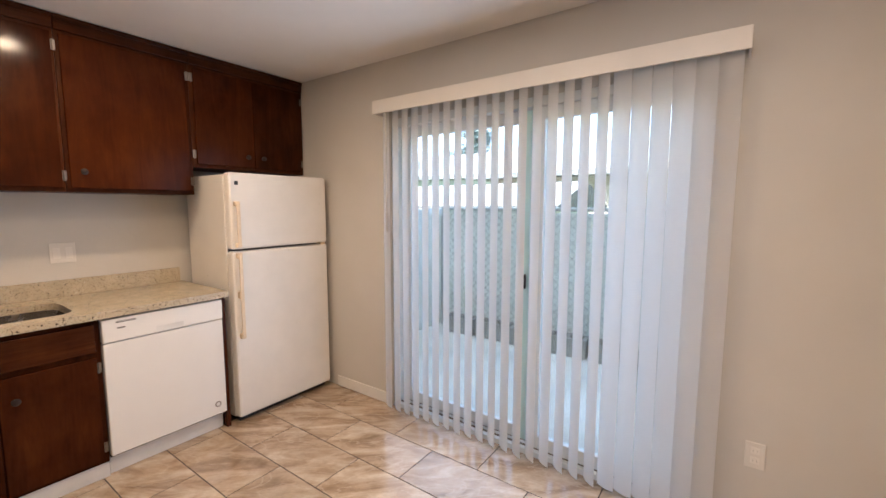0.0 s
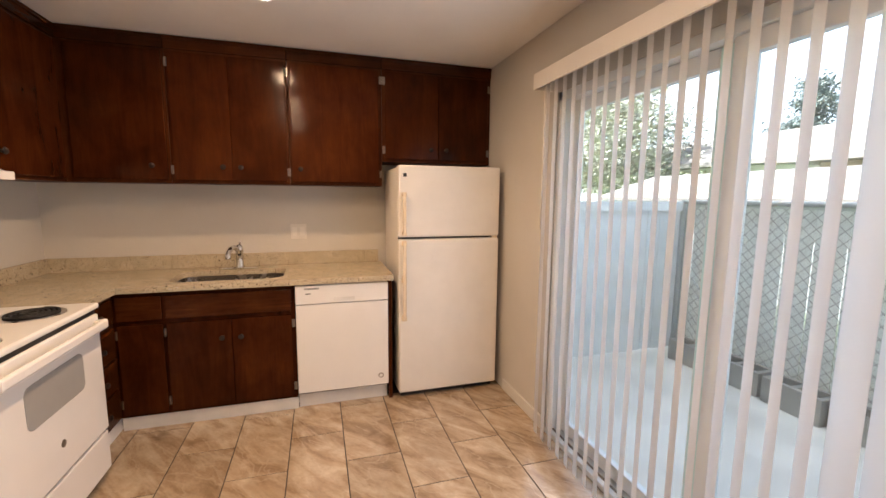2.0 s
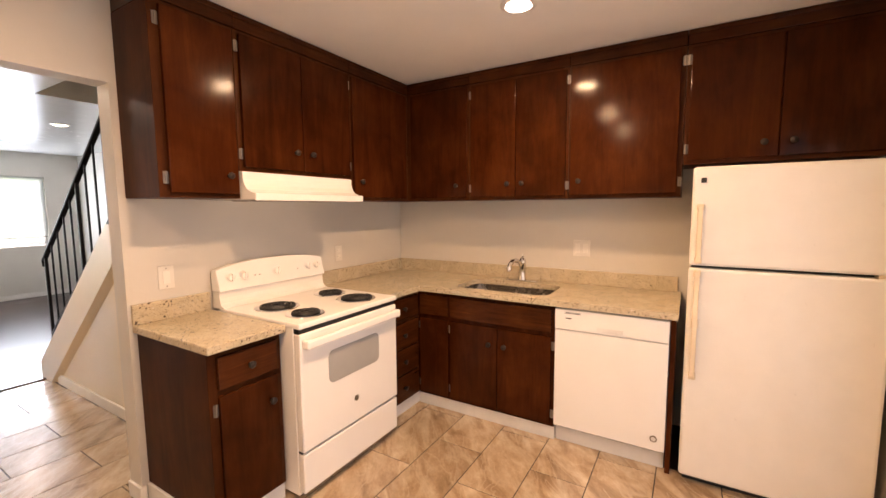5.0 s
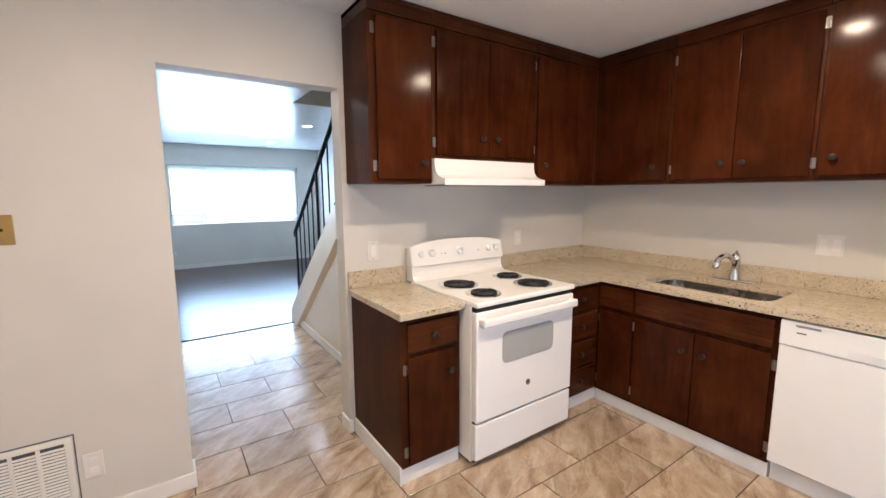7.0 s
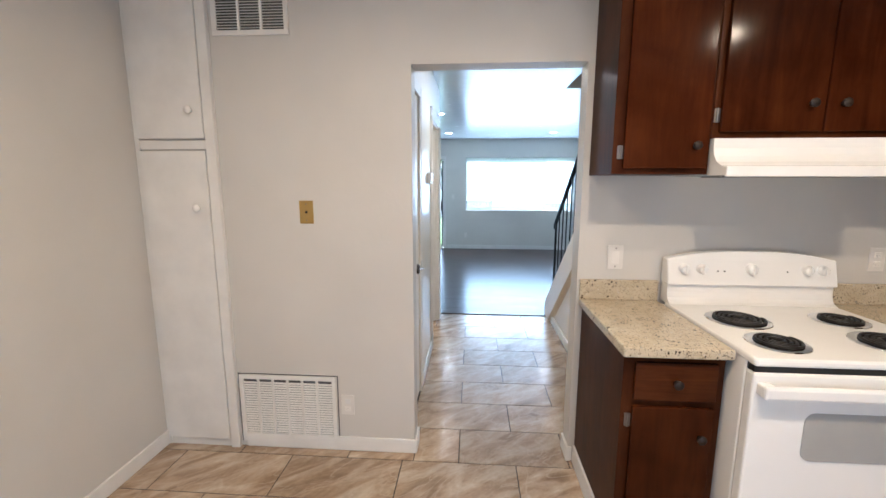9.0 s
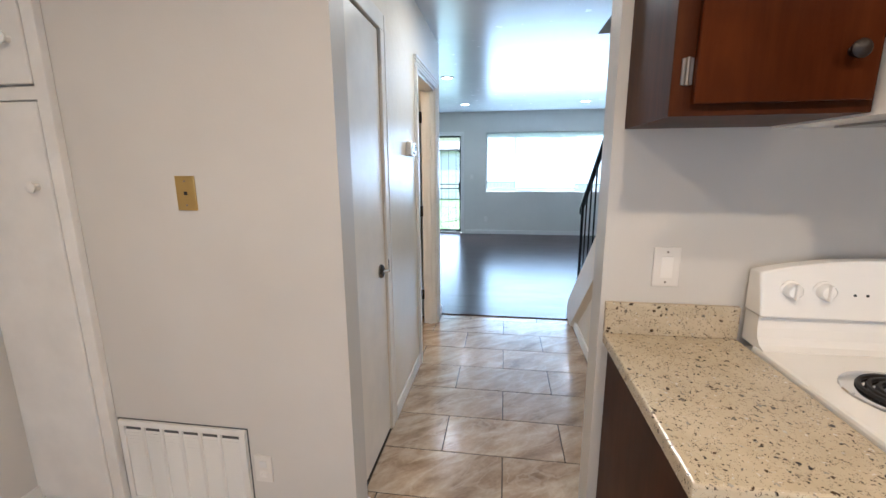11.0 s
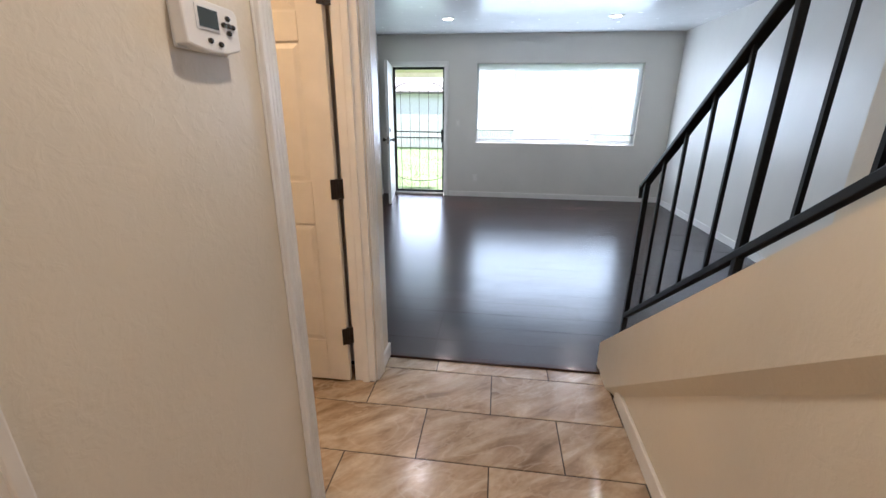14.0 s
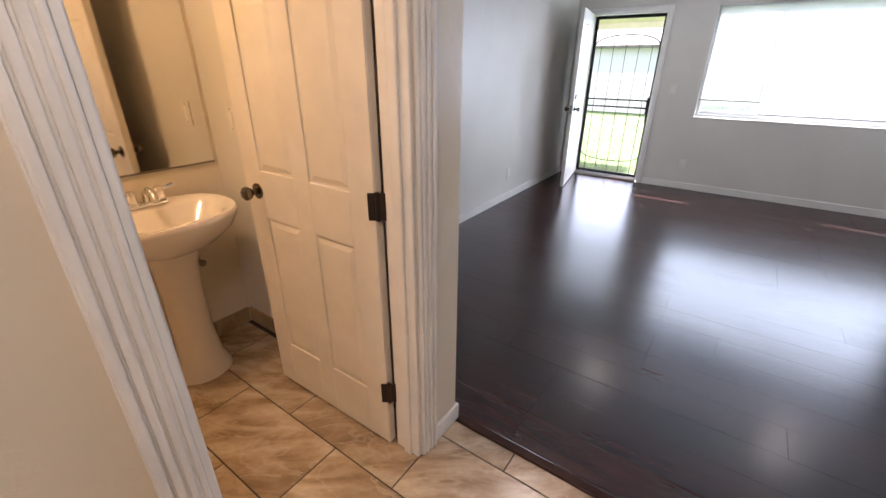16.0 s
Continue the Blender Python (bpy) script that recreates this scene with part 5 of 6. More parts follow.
part("screen", boxes((HE - 0.0375, HE - 0.034, -2.112, -2.058, TZ + 0.043, TZ + 0.075)), SCREEN, case, "dark small screen")
for y, z in ((-2.146, 0.069), (-2.146, 0.043), (-2.132, 0.056), (-2.160, 0.056), (-2.146, 0.056), (-2.085, 0.022), (-2.115, 0.019)):
    part("button", lathe(bmesh.new(), [(0.0062, 0.002), (0.0062, -0.003), (0.004, -0.0048), (0.001, -0.005)], (HE - 0.034, y, TZ + z), 12, "x", 1.15, 0.8), KNOB_METAL, case, "small metal button")

# ---- bathroom ----
px, py = 1.66, -2.85
ps = thing("pedestal_sink", (px, py, 0), "white ceramic pedestal sink below the mirror", "sink")
bm = bmesh.new()
prof = [(0.135, 0.0, 0.125), (0.13, 0.03, 0.12), (0.105, 0.09, 0.098), (0.088, 0.25, 0.085), (0.085, 0.45, 0.085), (0.098, 0.60, 0.098), (0.13, 0.70, 0.125)]
rings = []
for ry, z, rx in prof:
    rings.append([bm.verts.new((px + 0.06 + rx * math.cos(2 * math.pi * i / 28), py + ry * math.sin(2 * math.pi * i / 28), z + 0.002)) for i in range(28)])
for a, b in zip(rings, rings[1:]):
    for i in range(28):
        bm.faces.new((a[i], a[(i + 1) % 28], b[(i + 1) % 28], b[i]))
bm.faces.new(rings[0][::-1])
bm.faces.new(rings[-1])
bmesh.ops.recalc_face_normals(bm, faces=bm.faces[:])
part("pedestal", rounded(bm), CERAMIC, ps)


def basin_ring(bm, hy, front, back, z, n_=40):
    """An outline with a rounded front and a squarer back."""
    out = []
    for i in range(n_):
        a = 2 * math.pi * i / n_
        c, s = math.cos(a), math.sin(a)
        e = 0.62 if c > 0 else 0.86
        x = px + 0.02 + (back if c > 0 else front) * math.copysign(abs(c) ** e, c)
        out.append(bm.verts.new((x, py + hy * math.copysign(abs(s) ** 0.8, s), z)))
    return out


bm = bmesh.new()
rs = [basin_ring(bm, *r) for r in ((0.10, 0.09, 0.12, 0.675), (0.19, 0.15, 0.17, 0.71), (0.262, 0.215, 0.215, 0.775), (0.285, 0.243, 0.225, 0.83), (0.287, 0.246, 0.226, 0.845), (0.28, 0.24, 0.222, 0.856), (0.252, 0.21, 0.13, 0.853), (0.225, 0.185, 0.11, 0.835), (0.18, 0.145, 0.085, 0.765), (0.06, 0.05, 0.04, 0.725))]
for a, b in zip(rs, rs[1:]):
    for i in range(len(a)):
        bm.faces.new((a[i], a[(i + 1) % len(a)], b[(i + 1) % len(a)], b[i]))
bm.faces.new(rs[0][::-1])
bm.faces.new(rs[-1])
bmesh.ops.recalc_face_normals(bm, faces=bm.faces[:])
part("basin", rounded(bm), CERAMIC, ps)
tx = px + 0.165
bt = thing("basin_faucet", (tx, py, 0.855), "chrome two-handle basin faucet", "faucet")
part("base", boxes((tx - 0.024, tx + 0.024, py - 0.08, py + 0.08, 0.855, 0.878), edge=0.008), CHROME, bt)
part("spout", tube([(tx, py, 0.87), (tx - 0.01, py, 0.915), (tx - 0.05, py, 0.935), (tx - 0.09, py, 0.925), (tx - 0.105, py, 0.90)], 0.0155, 12), CHROME, bt)
for s in (-1, 1):
    part("handle", lathe(bmesh.new(), [(0.025, 0), (0.021, 0.03), (0.024, 0.042), (0.015, 0.058), (0.001, 0.060)], (tx, py + s * 0.055, 0.876), 16), CHROME, bt)
    part("lever", tube([(tx, py + s * 0.055, 0.915), (tx - 0.01, py + s * 0.08, 0.925), (tx - 0.015, py + s * 0.115, 0.935)], 0.0085, 8), CHROME, bt)
mir = thing("bathroom_mirror", (BE, -2.7, 0.98), "frameless wall mirror above the basin", "mirror")
part("mirror_pane", boxes((BE - 0.006, BE - 0.001, BS + 0.02, -2.15, 0.985, 1.98)), MIRROR, mir, "silvered mirror glass")
part("edge_channel", boxes((BE - 0.009, BE - 0.001, BS + 0.02, -2.15, 0.976, 0.985)), NICKEL, mir, "thin metal channel")
vl = thing("supply_valve", (BE, -3.02, 0.50), "small chrome water valve below the basin", "valve")
part("stub", rod(bmesh.new(), (BE, -3.02, 0.50), (BE - 0.07, -3.02, 0.50), 0.009, 10), CHROME, vl)
part("escutcheon", lathe(bmesh.new(), [(0.03, 0), (0.022, -0.010), (0.01, -0.012)], (BE - 0.001, -3.02, 0.50), 18, "x"), CHROME, vl)
part("handle", lathe(bmesh.new(), [(0.018, -0.012), (0.018, 0.012)], (BE - 0.075, -3.02, 0.50), 14, "x"), NICKEL, vl)
part("hose", tube([(BE - 0.06, -3.02, 0.50), (BE - 0.065, -3.0, 0.56), (BE - 0.07, -2.95, 0.66), (BE - 0.08, -2.9, 0.74)], 0.006, 8), NICKEL, vl)
plate("light_switch", "cream rocker light switch beside the mirror", "switch", (1.71, BS, 1.2), "y", 1, 0.075, 0.12, ROCK)
casing("baseboard_bath", [(BE - 0.011, BE, BS + 0.012, BN, 0.002, 0.10), (HX + 0.09, BE - 0.011, BS, BS + 0.012, 0.002, 0.10)], "brown tile baseboard in the bathroom", TILE)
vlt = thing("bathroom_light", (1.35, -2.45, CEIL), "round ceiling light over the bathroom", "ceiling light")
part("canopy", lathe(bmesh.new(), [(0.13, -0.001), (0.13, -0.02), (0.11, -0.045), (0.101, -0.05), (0.101, -0.052), (0.001, -0.052)], (1.35, -2.45, CEIL), 28), PLASTIC, vlt)

# ---- living room ----
win = thing("window_1", (WX0, LS, WZ0), "wide white three-part window with pale shades drawn down", "window", kind="structure")
FY = LS - 0.100
part("window_frame", boxes((WX0, WX0 + 0.035, FY - 0.012, FY + 0.03, WZ0, WZ1), (WX1 - 0.035, WX1, FY - 0.012, FY + 0.03, WZ0, WZ1), (WX0 + 0.035, WX1 - 0.035, FY - 0.012, FY + 0.03, WZ0, WZ0 + 0.04), (WX0 + 0.035, WX1 - 0.035, FY - 0.012, FY + 0.03, WZ1 - 0.024, WZ1), edge=0.003), ALU, win)
part("window_sill", boxes((WX0 + 0.001, WX1 - 0.001, LS - 0.068, LS + 0.004, WZ0 + 0.001, WZ0 + 0.012), edge=0.003), TRIM, win)
ww = WX1 - WX0
M1, M2 = WX1 - 0.25 * ww, WX1 - 0.73 * ww
for a, b, y in ((M1 - 0.006, WX1 - 0.036, FY), (M2 - 0.006, M1 + 0.006, FY - 0.012), (WX0 + 0.036, M2 + 0.006, FY)):
    s_ = part("sash", boxes((a, a + 0.012, y - 0.004, y + 0.011, WZ0 + 0.041, WZ1 - 0.025), (b - 0.012, b, y - 0.004, y + 0.011, WZ0 + 0.041, WZ1 - 0.025), (a + 0.012, b - 0.012, y - 0.004, y + 0.011, WZ0 + 0.041, WZ0 + 0.08), (a + 0.012, b - 0.012, y - 0.004, y + 0.011, WZ1 - 0.040, WZ1 - 0.025), edge=0.002), ALU, win)
    g_ = part("pane", boxes((a + 0.010, b - 0.010, y + 0.002, y + 0.006, WZ0 + 0.078, WZ1 - 0.038)), GLASS, s_, "clear glass pane")
    g_.visible_shadow = False
for a, b, z in ((M1 + 0.001, WX1 - 0.015, 1.075), (M2 + 0.001, M1 - 0.001, 0.945), (WX0 + 0.015, M2 - 0.001, 1.03)):
    sh = thing("window_shade", ((a + b) / 2, LS - 0.062, z), "pale translucent window shade with a thin bottom rail", "window shade", "window shades")
    part("cloth", boxes((a, b, LS - 0.0625, LS - 0.0615, z, WZ1 - 0.014)), SHADE, sh)
    part("bottom_rail", boxes((a, b, LS - 0.067, LS - 0.057, z - 0.014, z), edge=0.003), RAIL_GREY, sh, "thin grey rail")
    part("head_rail", boxes((a, b, LS - 0.069, LS - 0.050, WZ1 - 0.014, WZ1 - 0.001), edge=0.003), ALU, sh)
plate("outlet_plate", "white wall outlet under the window", "outlet", (0.27, LS, 0.31), "y", 1, 0.072, 0.115, SOCK)
plate("light_switch", "white light switch beside the front door", "switch", (0.56, LS, 1.17), "y", 1, 0.075, 0.12, ROCK)
plate("outlet_plate", "white wall outlet low on the side wall", "outlet", (LE, -6.4, 0.31), "x", -1, 0.072, 0.115, SOCK)

# iron security door outside the front door
sec = thing("security_door", (FX0, LS - 0.13, 0.03), "black iron security screen door with an arched bar pattern", "screen door")
SY = LS - 0.125
a0, a1 = FX0 + 0.022, FX1 - 0.022
part("door_frame", boxes((a0, a0 + 0.035, SY - 0.013, SY + 0.013, 0.032, FH - 0.022), (a1 - 0.035, a1, SY - 0.013, SY + 0.013, 0.032, FH - 0.022), (a0 + 0.035, a1 - 0.035, SY - 0.013, SY + 0.013, FH - 0.057, FH - 0.022), (a0 + 0.035, a1 - 0.035, SY - 0.013, SY + 0.013, 0.032, 0.07), edge=0.003), IRON, sec)
for i in range(5):
    x = a0 + 0.035 + (a1 - a0 - 0.07) * (0.1 + 0.2 * i)
    part("bar", boxes((x - 0.003, x + 0.003, SY - 0.003, SY + 0.003, 0.07, 1.74 if i % 4 else 1.69)), IRON, sec)
for z in (0.93, 1.02):
    part("cross_bar", boxes((a0 + 0.035, a1 - 0.035, SY - 0.009, SY + 0.009, z - 0.009, z + 0.009)), IRON, sec)
am, ah = (a0 + a1) / 2, (a1 - a0) / 2 - 0.037
part("arch", tube([(am + ah * math.cos(radians(180 * i / 16)), SY + 0.006, 1.67 + 0.115 * math.sin(radians(180 * i / 16))) for i in range(17)], 0.006, 8), IRON, sec)
part("arch", tube([(am + ah * math.cos(radians(180 + 180 * i / 16)), SY + 0.006, 0.31 + 0.09 * math.sin(radians(180 + 180 * i / 16))) for i in range(17)], 0.005, 8), IRON, sec)
part("lock_box", boxes((a0 + 0.002, a0 + 0.055, SY - 0.02, SY + 0.03, 0.86, 1.06), edge=0.004), IRON, sec)
part("lever", bar(bmesh.new(), (a0 + 0.028, SY + 0.055, 0.90), (a0 + 0.03, SY + 0.055, 0.77), 0.014, 0.014, 0.003), IRON, sec)

# ---- outside, patio side ----
solid("ground", boxes((-900, 900, -900, 900, -0.30, -0.17)), GRASS, "mown green lawn reaching the horizon", "ground", "structure")
solid("patio", boxes((-4.5, 4.5, N + 0.14, 4.35, -0.2, -0.045)), CONCRETE, "pale worn concrete patio slab", "patio", "structure")
FYN, FXW, FT = 4.32, -2.35, 1.42
cl = thing("chain_link_fence", (-2.3, FYN, -0.05), "chain link fence filled with pale privacy slats", "fence")
part("top_rail", rod(bmesh.new(), (FXW, FYN, FT), (5.2, FYN, FT), 0.021, 12), WIRE, cl)
for x in (FXW + 0.02, 0.3, 2.8, 5.1):
    part("post", rod(bmesh.new(), (x, FYN, -0.17), (x, FYN, FT + 0.02), 0.027, 12), WIRE, cl)
sl_me = mesh_of("privacy_slat", boxes((-0.0485, 0.0485, -0.003, 0.003, 0, FT - 0.06), edge=0.001), SLAT)
for i in range(74):
    piece("slat", sl_me, cl, (FXW + 0.08 + i * 0.1, FYN + 0.028 + (i % 2) * 0.004, 0.02))
bm = bmesh.new()
hgt = FT - 0.04
k, pitch = 0, 0.085
x = FXW - hgt
while x < 5.1:
    for s in (1, -1):
        a, b = (x, 0.0) if s > 0 else (x + hgt, 0.0), (x + hgt, hgt) if s > 0 else (x, hgt)
        ax, bx = a[0], b[0]
        za, zb = 0.02, hgt
        lo, hi = max(min(ax, bx), FXW), min(max(ax, bx), 5.1)
        if hi - lo > 0.02:
            def zz(q, ax=ax, bx=bx, za=za, zb=zb):
                return za + (zb - za) * (q - ax) / (bx - ax)
            bar(bm, (lo, FYN + 0.02 + 0.002 * s, zz(lo)), (hi, FYN + 0.02 + 0.002 * s, zz(hi)), 0.0038, 0.0038)
    x += pitch
mesh_wire = part("wire_mesh", bm, WIRE, cl, "diamond wire mesh")
mesh_wire["kind"] = "stuff"

wf = thing("board_fence", (FXW, N + 0.2, -0.05), "pale painted upright board fence at the side of the patio", "fence")
bd_me = mesh_of("board", boxes((-0.011, 0.011, -0.066, 0.066, 0, FT + 0.0), edge=0.003), FENCE_WHITE)
for i in range(14):
    piece("board", bd_me, wf, (FXW + 0.0, N + 0.22 + i * 0.137, -0.03 + 0.004 * (i % 3)))
for z in (1.38,):
    part("rail", boxes((FXW + 0.012, FXW + 0.05, N + 0.15, FYN - 0.04, z - 0.045, z + 0.045), edge=0.003), FENCE_WHITE, wf)


def hollow_block():
    bm = bmesh.new()
    for r in ((-0.195, 0.195, -0.095, -0.062), (-0.195, 0.195, 0.062, 0.095), (-0.195, -0.16, -0.062, 0.062), (0.16, 0.195, -0.062, 0.062), (-0.02, 0.02, -0.062, 0.062)):
        slab(bm, *r, 0, 0.19, 0.004)
    return bm


bk = mesh_of("concrete_block", hollow_block(), BLOCK)
for i in range(7):
    ob = new("concrete_block", bk)
    ob.matrix_basis = pose(-1.95 + i * 0.43, FYN - 0.14 + random.uniform(-0.015, 0.015), -0.045, 0, 0, random.uniform(-3, 3))
    tagged(ob, "grey hollow concrete block lying along the fence", "concrete block", "blocks along the fence")

nb = thing("neighbour_house", (-9, 15, -0.2), "pale low neighbouring house with a grey roof", "house")
part("wall", boxes((-18, -6.9, 14, 20, -0.2, 2.7)), SIDING, nb)
part("roof", prism([(13.4, 2.65), (17, 3.9), (20.6, 2.65), (20.6, 2.5), (13.4, 2.5)], "x", -18.6, -6.7), SHINGLE, nb)
for x in (-15.2, -12.0, -8.6):
    w_ = part("window", boxes((x - 0.6, x + 0.6, 13.94, 13.998, 0.95, 2.1)), TRIM, nb)
    part("pane", boxes((x - 0.53, x - 0.03, 13.925, 13.938, 1.02, 2.03), (x + 0.03, x + 0.53, 13.925, 13.938, 1.02, 2.03)), FAR_GLASS, w_)
nb2 = thing("neighbour_house", (4, 13, -0.2), "warm beige low neighbouring house with a shingle roof", "house")
part("wall", boxes((-5.9, 9, 12, 18, -0.2, 2.5)), STUCCO, nb2)
part("roof", prism([(11.4, 2.45), (15, 3.7), (18.6, 2.45), (18.6, 2.3), (11.4, 2.3)], "x", -6.5, 9.6), SHINGLE, nb2)
shed = thing("garden_shed", (-4.5, 8.5, -0.2), "low shed with a weathered grey shingle roof behind the fence", "shed")
part("wall", boxes((-7.2, -2.2, 7.6, 10.2, -0.2, 1.5)), SIDING, shed)
part("roof", prism([(7.2, 1.46), (8.9, 1.98), (10.6, 1.46), (10.6, 1.40), (7.2, 1.40)], "x", -7.5, -1.9), SHINGLE, shed)


def tree(label, base_, height, spread_, leaf, seed, clumps=26, per=46, low=0.25, conifer=False):
    rr = random.Random(seed)
    x0, y0 = base_
    t = thing("tree", (x0, y0, -0.2), label, "tree", "garden trees")
    bm = bmesh.new()
    top = height * 0.92
    rod(bm, (x0, y0, -0.2), (x0 + 0.1, y0, top * 0.55), height * 0.022, 10, height * 0.014)
    rod(bm, (x0 + 0.1, y0, top * 0.54), (x0 + 0.05, y0 + 0.1, top), height * 0.014, 8, 0.02)
    ends = []
    for i in range(clumps):
        f = low + (1 - low) * (i + 0.5) / clumps
        reach = spread_ * ((1.05 - f) if conifer else math.sin(math.pi * min(1, 0.15 + f * 0.8))) * rr.uniform(0.55, 1.1)
        a = i * 2.4 + rr.uniform(-0.5, 0.5)
        p = Vector((x0 + reach * math.cos(a), y0 + reach * math.sin(a), height * f + rr.uniform(-0.2, 0.3)))
        rod(bm, (x0 + 0.08, y0, height * f * 0.88), p, 0.04, 6, 0.012)
        ends.append((p, reach))
    part("trunk", bm, BARK, t)
    vs, fs = [], []
    for p, reach in ends:
        for k_ in range(per * 8):
            d = Vector((rr.gauss(0, 1), rr.gauss(0, 1), rr.gauss(0, 0.55))) * (0.22 + 0.2 * reach)
            c = p * 0.86 + Vector((x0, y0, p.z)) * 0.14 + d
            n_ = Vector((rr.gauss(0, 1), rr.gauss(0, 1), rr.gauss(0, 1))).normalized()
            u = n_.orthogonal().normalized() * rr.uniform(0.025, 0.065) * max(1.0, height / 4.5)
            v = n_.cross(u) * rr.uniform(0.35, 0.7)
            q = len(vs)
            vs += [c - u, c + v, c + u, c - v]
            fs.append((q, q + 1, q + 2, q + 3))
    me = bpy.data.meshes.new("crown")
    me.from_pydata([tuple(v - Vector((x0, y0, -0.2))) for v in vs], [], fs)
    me.materials.append(leaf)
    c_ = new("crown", me)
    c_.parent = t
    c_["kind"] = "stuff"
    return t


tree("dark conifer behind the neighbouring roof", (-10.2, 18.4), 5.6, 2.2, LEAF, 3, 34, 60, 0.2, True)
tree("broad olive-leaved tree beyond the patio", (-15.0, 11.5), 7.5, 3.0, LEAF_PALE, 5, 30, 80)
tree("olive-leaved garden tree beyond the fence", (-13.5, 13.2), 6.4, 2.4, LEAF_PALE, 11, 26, 70)

# ---- outside, street side ----
solid("porch", boxes((0.2, 3.2, LS - 0.55, LS - 0.16, -0.25, -0.03)), CONCRETE, "concrete porch step outside the front door", "porch", "structure")
porch_roof = thing("porch_roof", (1.2, LS - 0.9, 2.2), "beige porch roof with a white edge over the front door", "porch roof", kind="structure")
part("soffit", boxes((0.25, 4.2, LS - 3.2, LS - 0.165, 2.16, 2.24)), SOFFIT, porch_roof)
part("fascia", boxes((0.25, 4.2, LS - 3.24, LS - 3.201, 2.05, 2.36)), TRIM, porch_roof)
gf = thing("garden_fence", (1, -19, -0.2), "long white picket-board fence across the lawn", "fence")
gb_me = mesh_of("fence_board", boxes((-0.07, 0.07, -0.012, 0.012, 0, 1.32), edge=0.004), FENCE_WHITE)
for i in range(110):
    piece("board", gb_me, gf, (-9.0 + i * 0.152, -19, -0.17))
part("rail", boxes((-9.1, 7.8, -18.985, -18.94, 0.2, 0.29), (-9.1, 7.8, -18.985, -18.94, 0.85, 0.94)), FENCE_WHITE, gf)
ap = thing("low_house", (0, -34, -0.2), "pale single-storey house beyond the fence", "house")
part("wall", boxes((-16, 14, -42, -34, -0.2, 2.6)), SIDING, ap)
part("roof", prism([(-33.3, 2.6), (-38, 3.5), (-42.7, 2.6), (-42.7, 2.45), (-33.3, 2.45)], "x", -16.6, 14.6), SHINGLE, ap)
tree("dark green street tree behind the fence", (1.6, -24.5), 3.0, 0.7, LEAF, 21, 18, 30)
tree("olive-leaved street tree behind the fence", (-5.0, -24), 6.5, 2.4, LEAF_PALE, 23, 26, 46)
rr = random.Random(4)
vs, fs = [], []
for i in range(9000):
    x, y = rr.uniform(-2.5, 5.0), LS - 0.6 - 10.0 * rr.random() ** 1.5
    a, h = rr.uniform(0, math.pi), rr.uniform(0.03, 0.075)
    dx, dy, lx, ly = 0.005 * math.cos(a), 0.005 * math.sin(a), rr.gauss(0, 0.02), rr.gauss(0, 0.02)
    q = len(vs)
    vs += [(x - dx, y - dy, -0.171), (x + dx, y + dy, -0.171), (x + lx, y + ly, -0.171 + h)]
    fs.append((q, q + 1, q + 2))
me = bpy.data.meshes.new("grass")
me.from_pydata(vs, [], fs)
me.materials.append(BLADE)
tagged(new("grass", me), "short green grass blades on the lawn", "grass", kind="stuff")

# ---- floor tiles and planks, piece by piece ----
TW, TD, J = 0.6096, 0.3048, 0.005
tile_meshes = {}


def tile_mesh(w, d):
    key = (round(w, 3), round(d, 3))
    if key not in tile_meshes:
        bm = bmesh.new()
        e = 0.0018
        rings = [[bm.verts.new((x, y, z)) for x, y in ((-w / 2 + i, -d / 2 + i), (w / 2 - i, -d / 2 + i), (w / 2 - i, d / 2 - i), (-w / 2 + i, d / 2 - i))] for i, z in ((0, -0.006), (0, 0.0005), (e, 0.0018))]
        for a, b in zip(rings, rings[1:]):
            for i in range(4):
                bm.faces.new((a[i], a[(i + 1) % 4], b[(i + 1) % 4], b[i]))
        bm.faces.new(rings[-1])
        tile_meshes[key] = mesh_of("tile", bm, TILE, smooth=False)
    return tile_meshes[key]


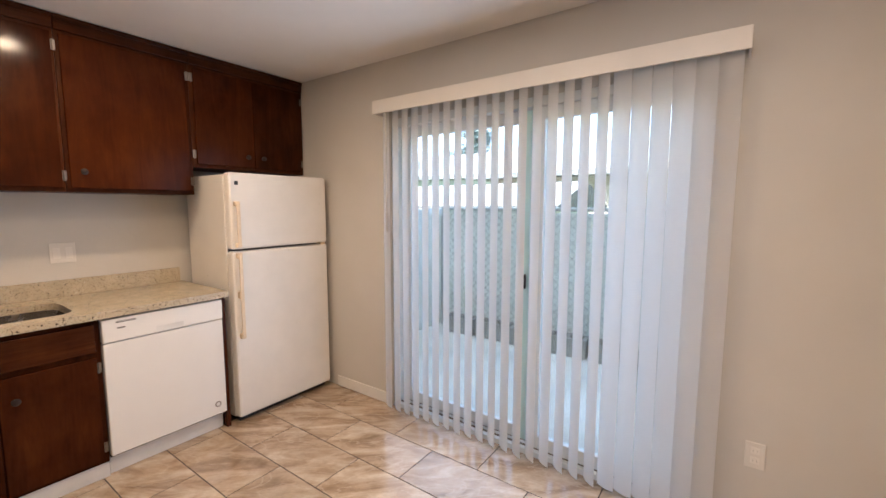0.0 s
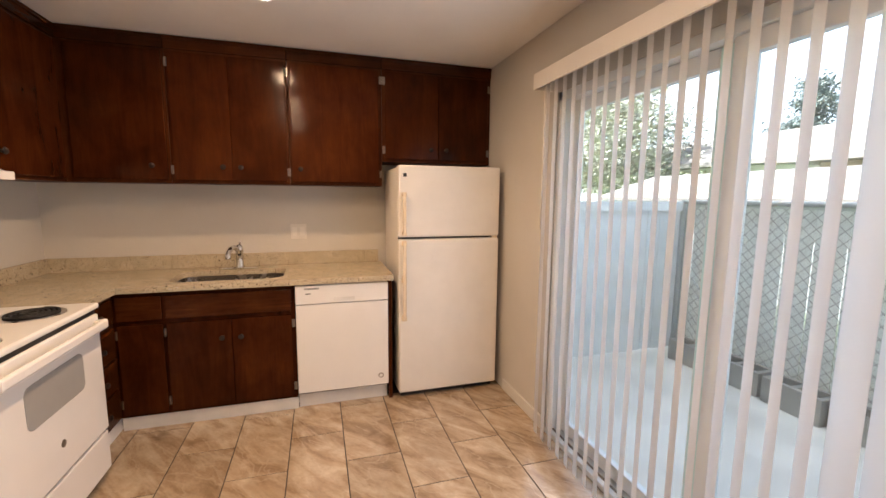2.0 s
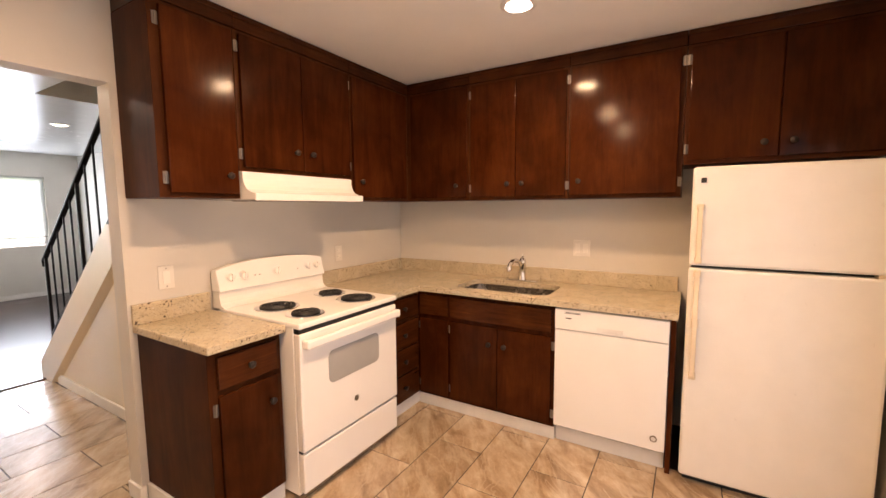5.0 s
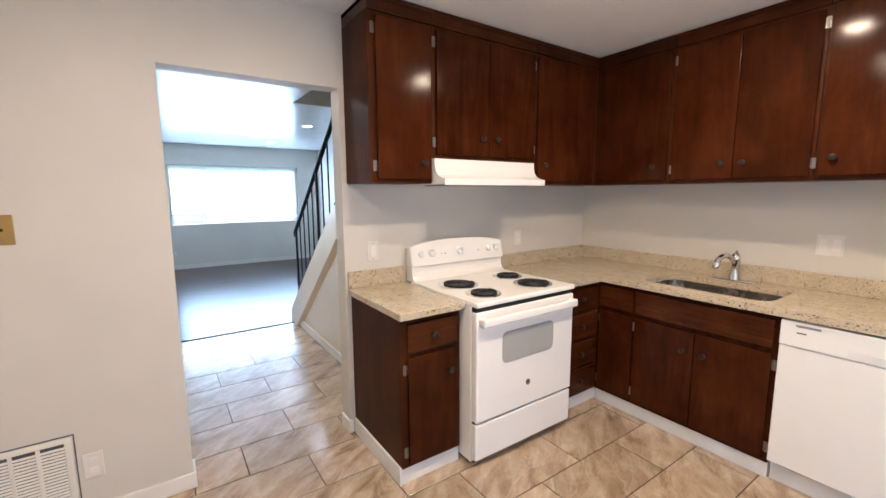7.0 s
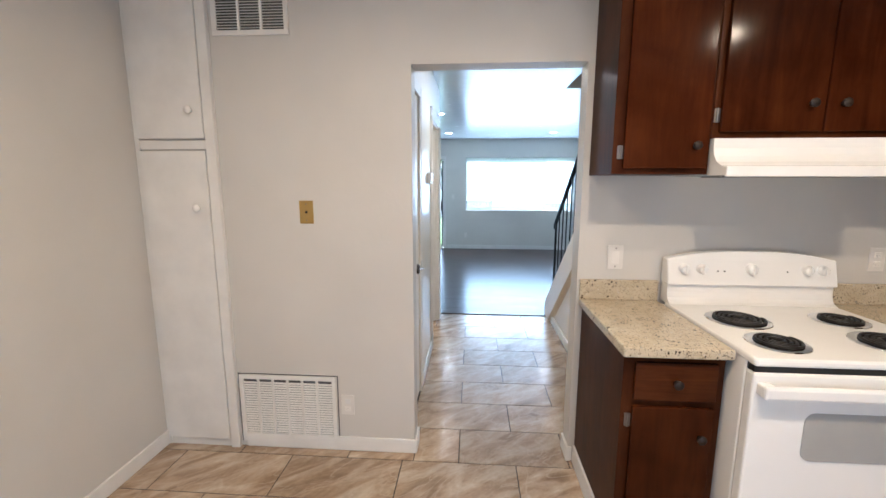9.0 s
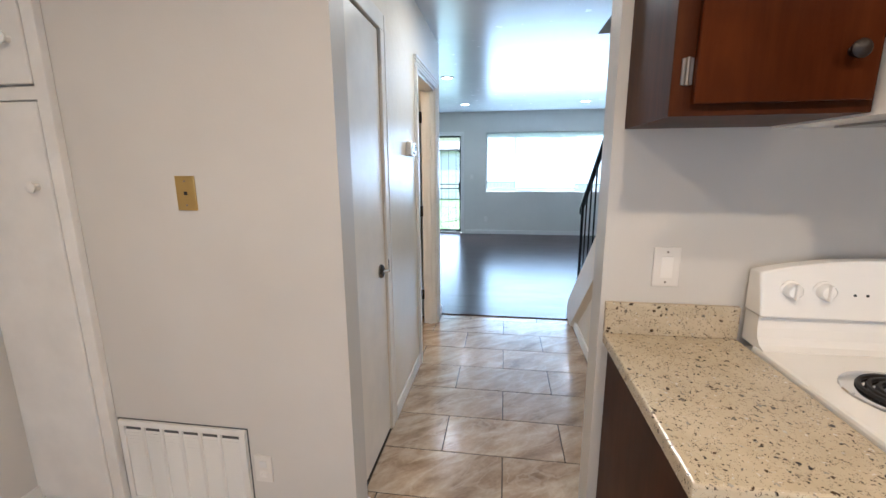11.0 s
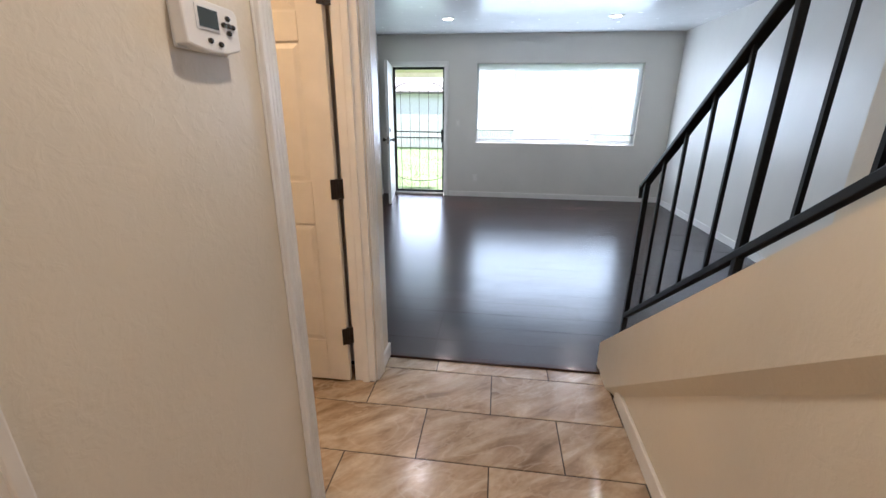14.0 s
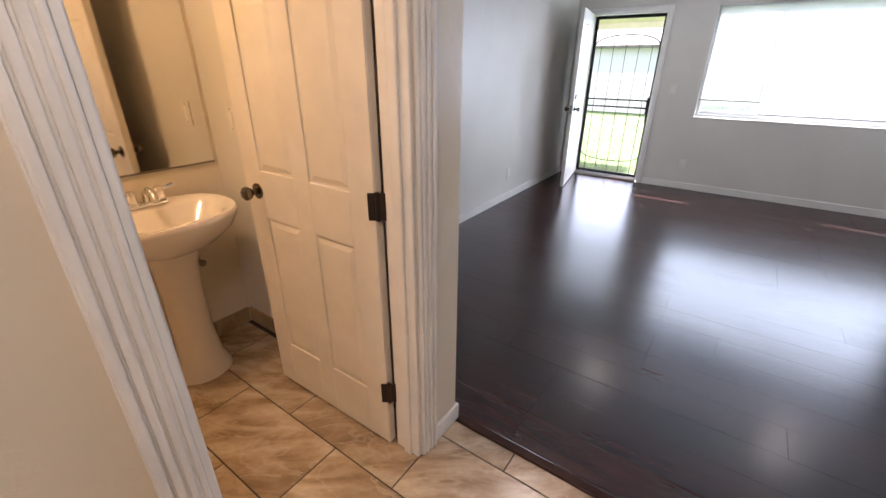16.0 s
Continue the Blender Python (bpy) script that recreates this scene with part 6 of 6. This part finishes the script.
def lay_tiles(x0, x1, y0, y1):
    k0, k1 = math.floor((y0 + 2.305) / TD), math.ceil((y1 + 2.305) / TD)
    for k in range(k0, k1):
        a, b = max(y0, -2.305 + k * TD), min(y1, -2.305 + (k + 1) * TD)
        if b - a < 0.015:
            continue
        off = 0.184 if k % 2 == 0 else -0.121
        n0, n1 = math.floor((x0 - off) / TW), math.ceil((x1 - off) / TW)
        for n_ in range(n0, n1):
            c, d = max(x0, off + n_ * TW), min(x1, off + (n_ + 1) * TW)
            if d - c > 0.015:
                piece("tile", tile_mesh(d - c - J, b - a - J), floor, ((c + d) / 2, (a + b) / 2, 0.0))


R1, R2, R3, R4 = -2.305 + 5 * TD, -2.305 + 4 * TD, -2.305, -2.305 - 3 * TD
lay_tiles(W + 0.55, E, R1, N)
lay_tiles(W + 0.55, OX0, S, R1)
lay_tiles(OX1, E, S, R1)
lay_tiles(OX0, OX1, R2, R1)
lay_tiles(HW - 0.019, OX0, R2, SB)
lay_tiles(OX1, HE, R2, SB)
lay_tiles(HW - 0.019, HE, R3, R2)
lay_tiles(HX, BE, R3, BN)
lay_tiles(HW - 0.019, BE, R4, R3)
lay_tiles(HW - 0.019, HE, TH + 0.01, R4)

PW, PL = 0.19, 1.25
plank_meshes = {}


def plank_mesh(l, w):
    key = (round(l, 2), round(w, 3))
    if key not in plank_meshes:
        bm = bmesh.new()
        e = 0.0004
        rings = [[bm.verts.new((x, y, z)) for x, y in ((-l / 2 + i, -w / 2 + i), (l / 2 - i, -w / 2 + i), (l / 2 - i, w / 2 - i), (-l / 2 + i, w / 2 - i))] for i, z in ((0, -0.005), (0, 0.0035), (e, 0.0045))]
        for a, b in zip(rings, rings[1:]):
            for i in range(4):
                bm.faces.new((a[i], a[(i + 1) % 4], b[(i + 1) % 4], b[i]))
        bm.faces.new(rings[-1])
        plank_meshes[key] = mesh_of("plank", bm, PLANK, smooth=False)
    return plank_meshes[key]


rr = random.Random(9)
y = TH - 0.03
while y > LS + 0.02:
    w_ = min(PW, y - LS)
    x = LW - rr.choice((0.0, 0.3, 0.6, 0.9))
    while x < LE - 0.02:
        a, b = max(x, LW), min(x + PL, LE)
        if b - a > 0.03:
            p_ = piece("plank", plank_mesh(b - a - 0.0006, w_ - 0.0006), living_floor, ((a + b) / 2, y - w_ / 2, 0.0))
            p_.matrix_basis = p_.matrix_basis @ Matrix.Rotation(rr.gauss(0, 0.0022), 4, "X") @ Matrix.Rotation(rr.gauss(0, 0.0006), 4, "Y")
        x += PL
    y -= PW
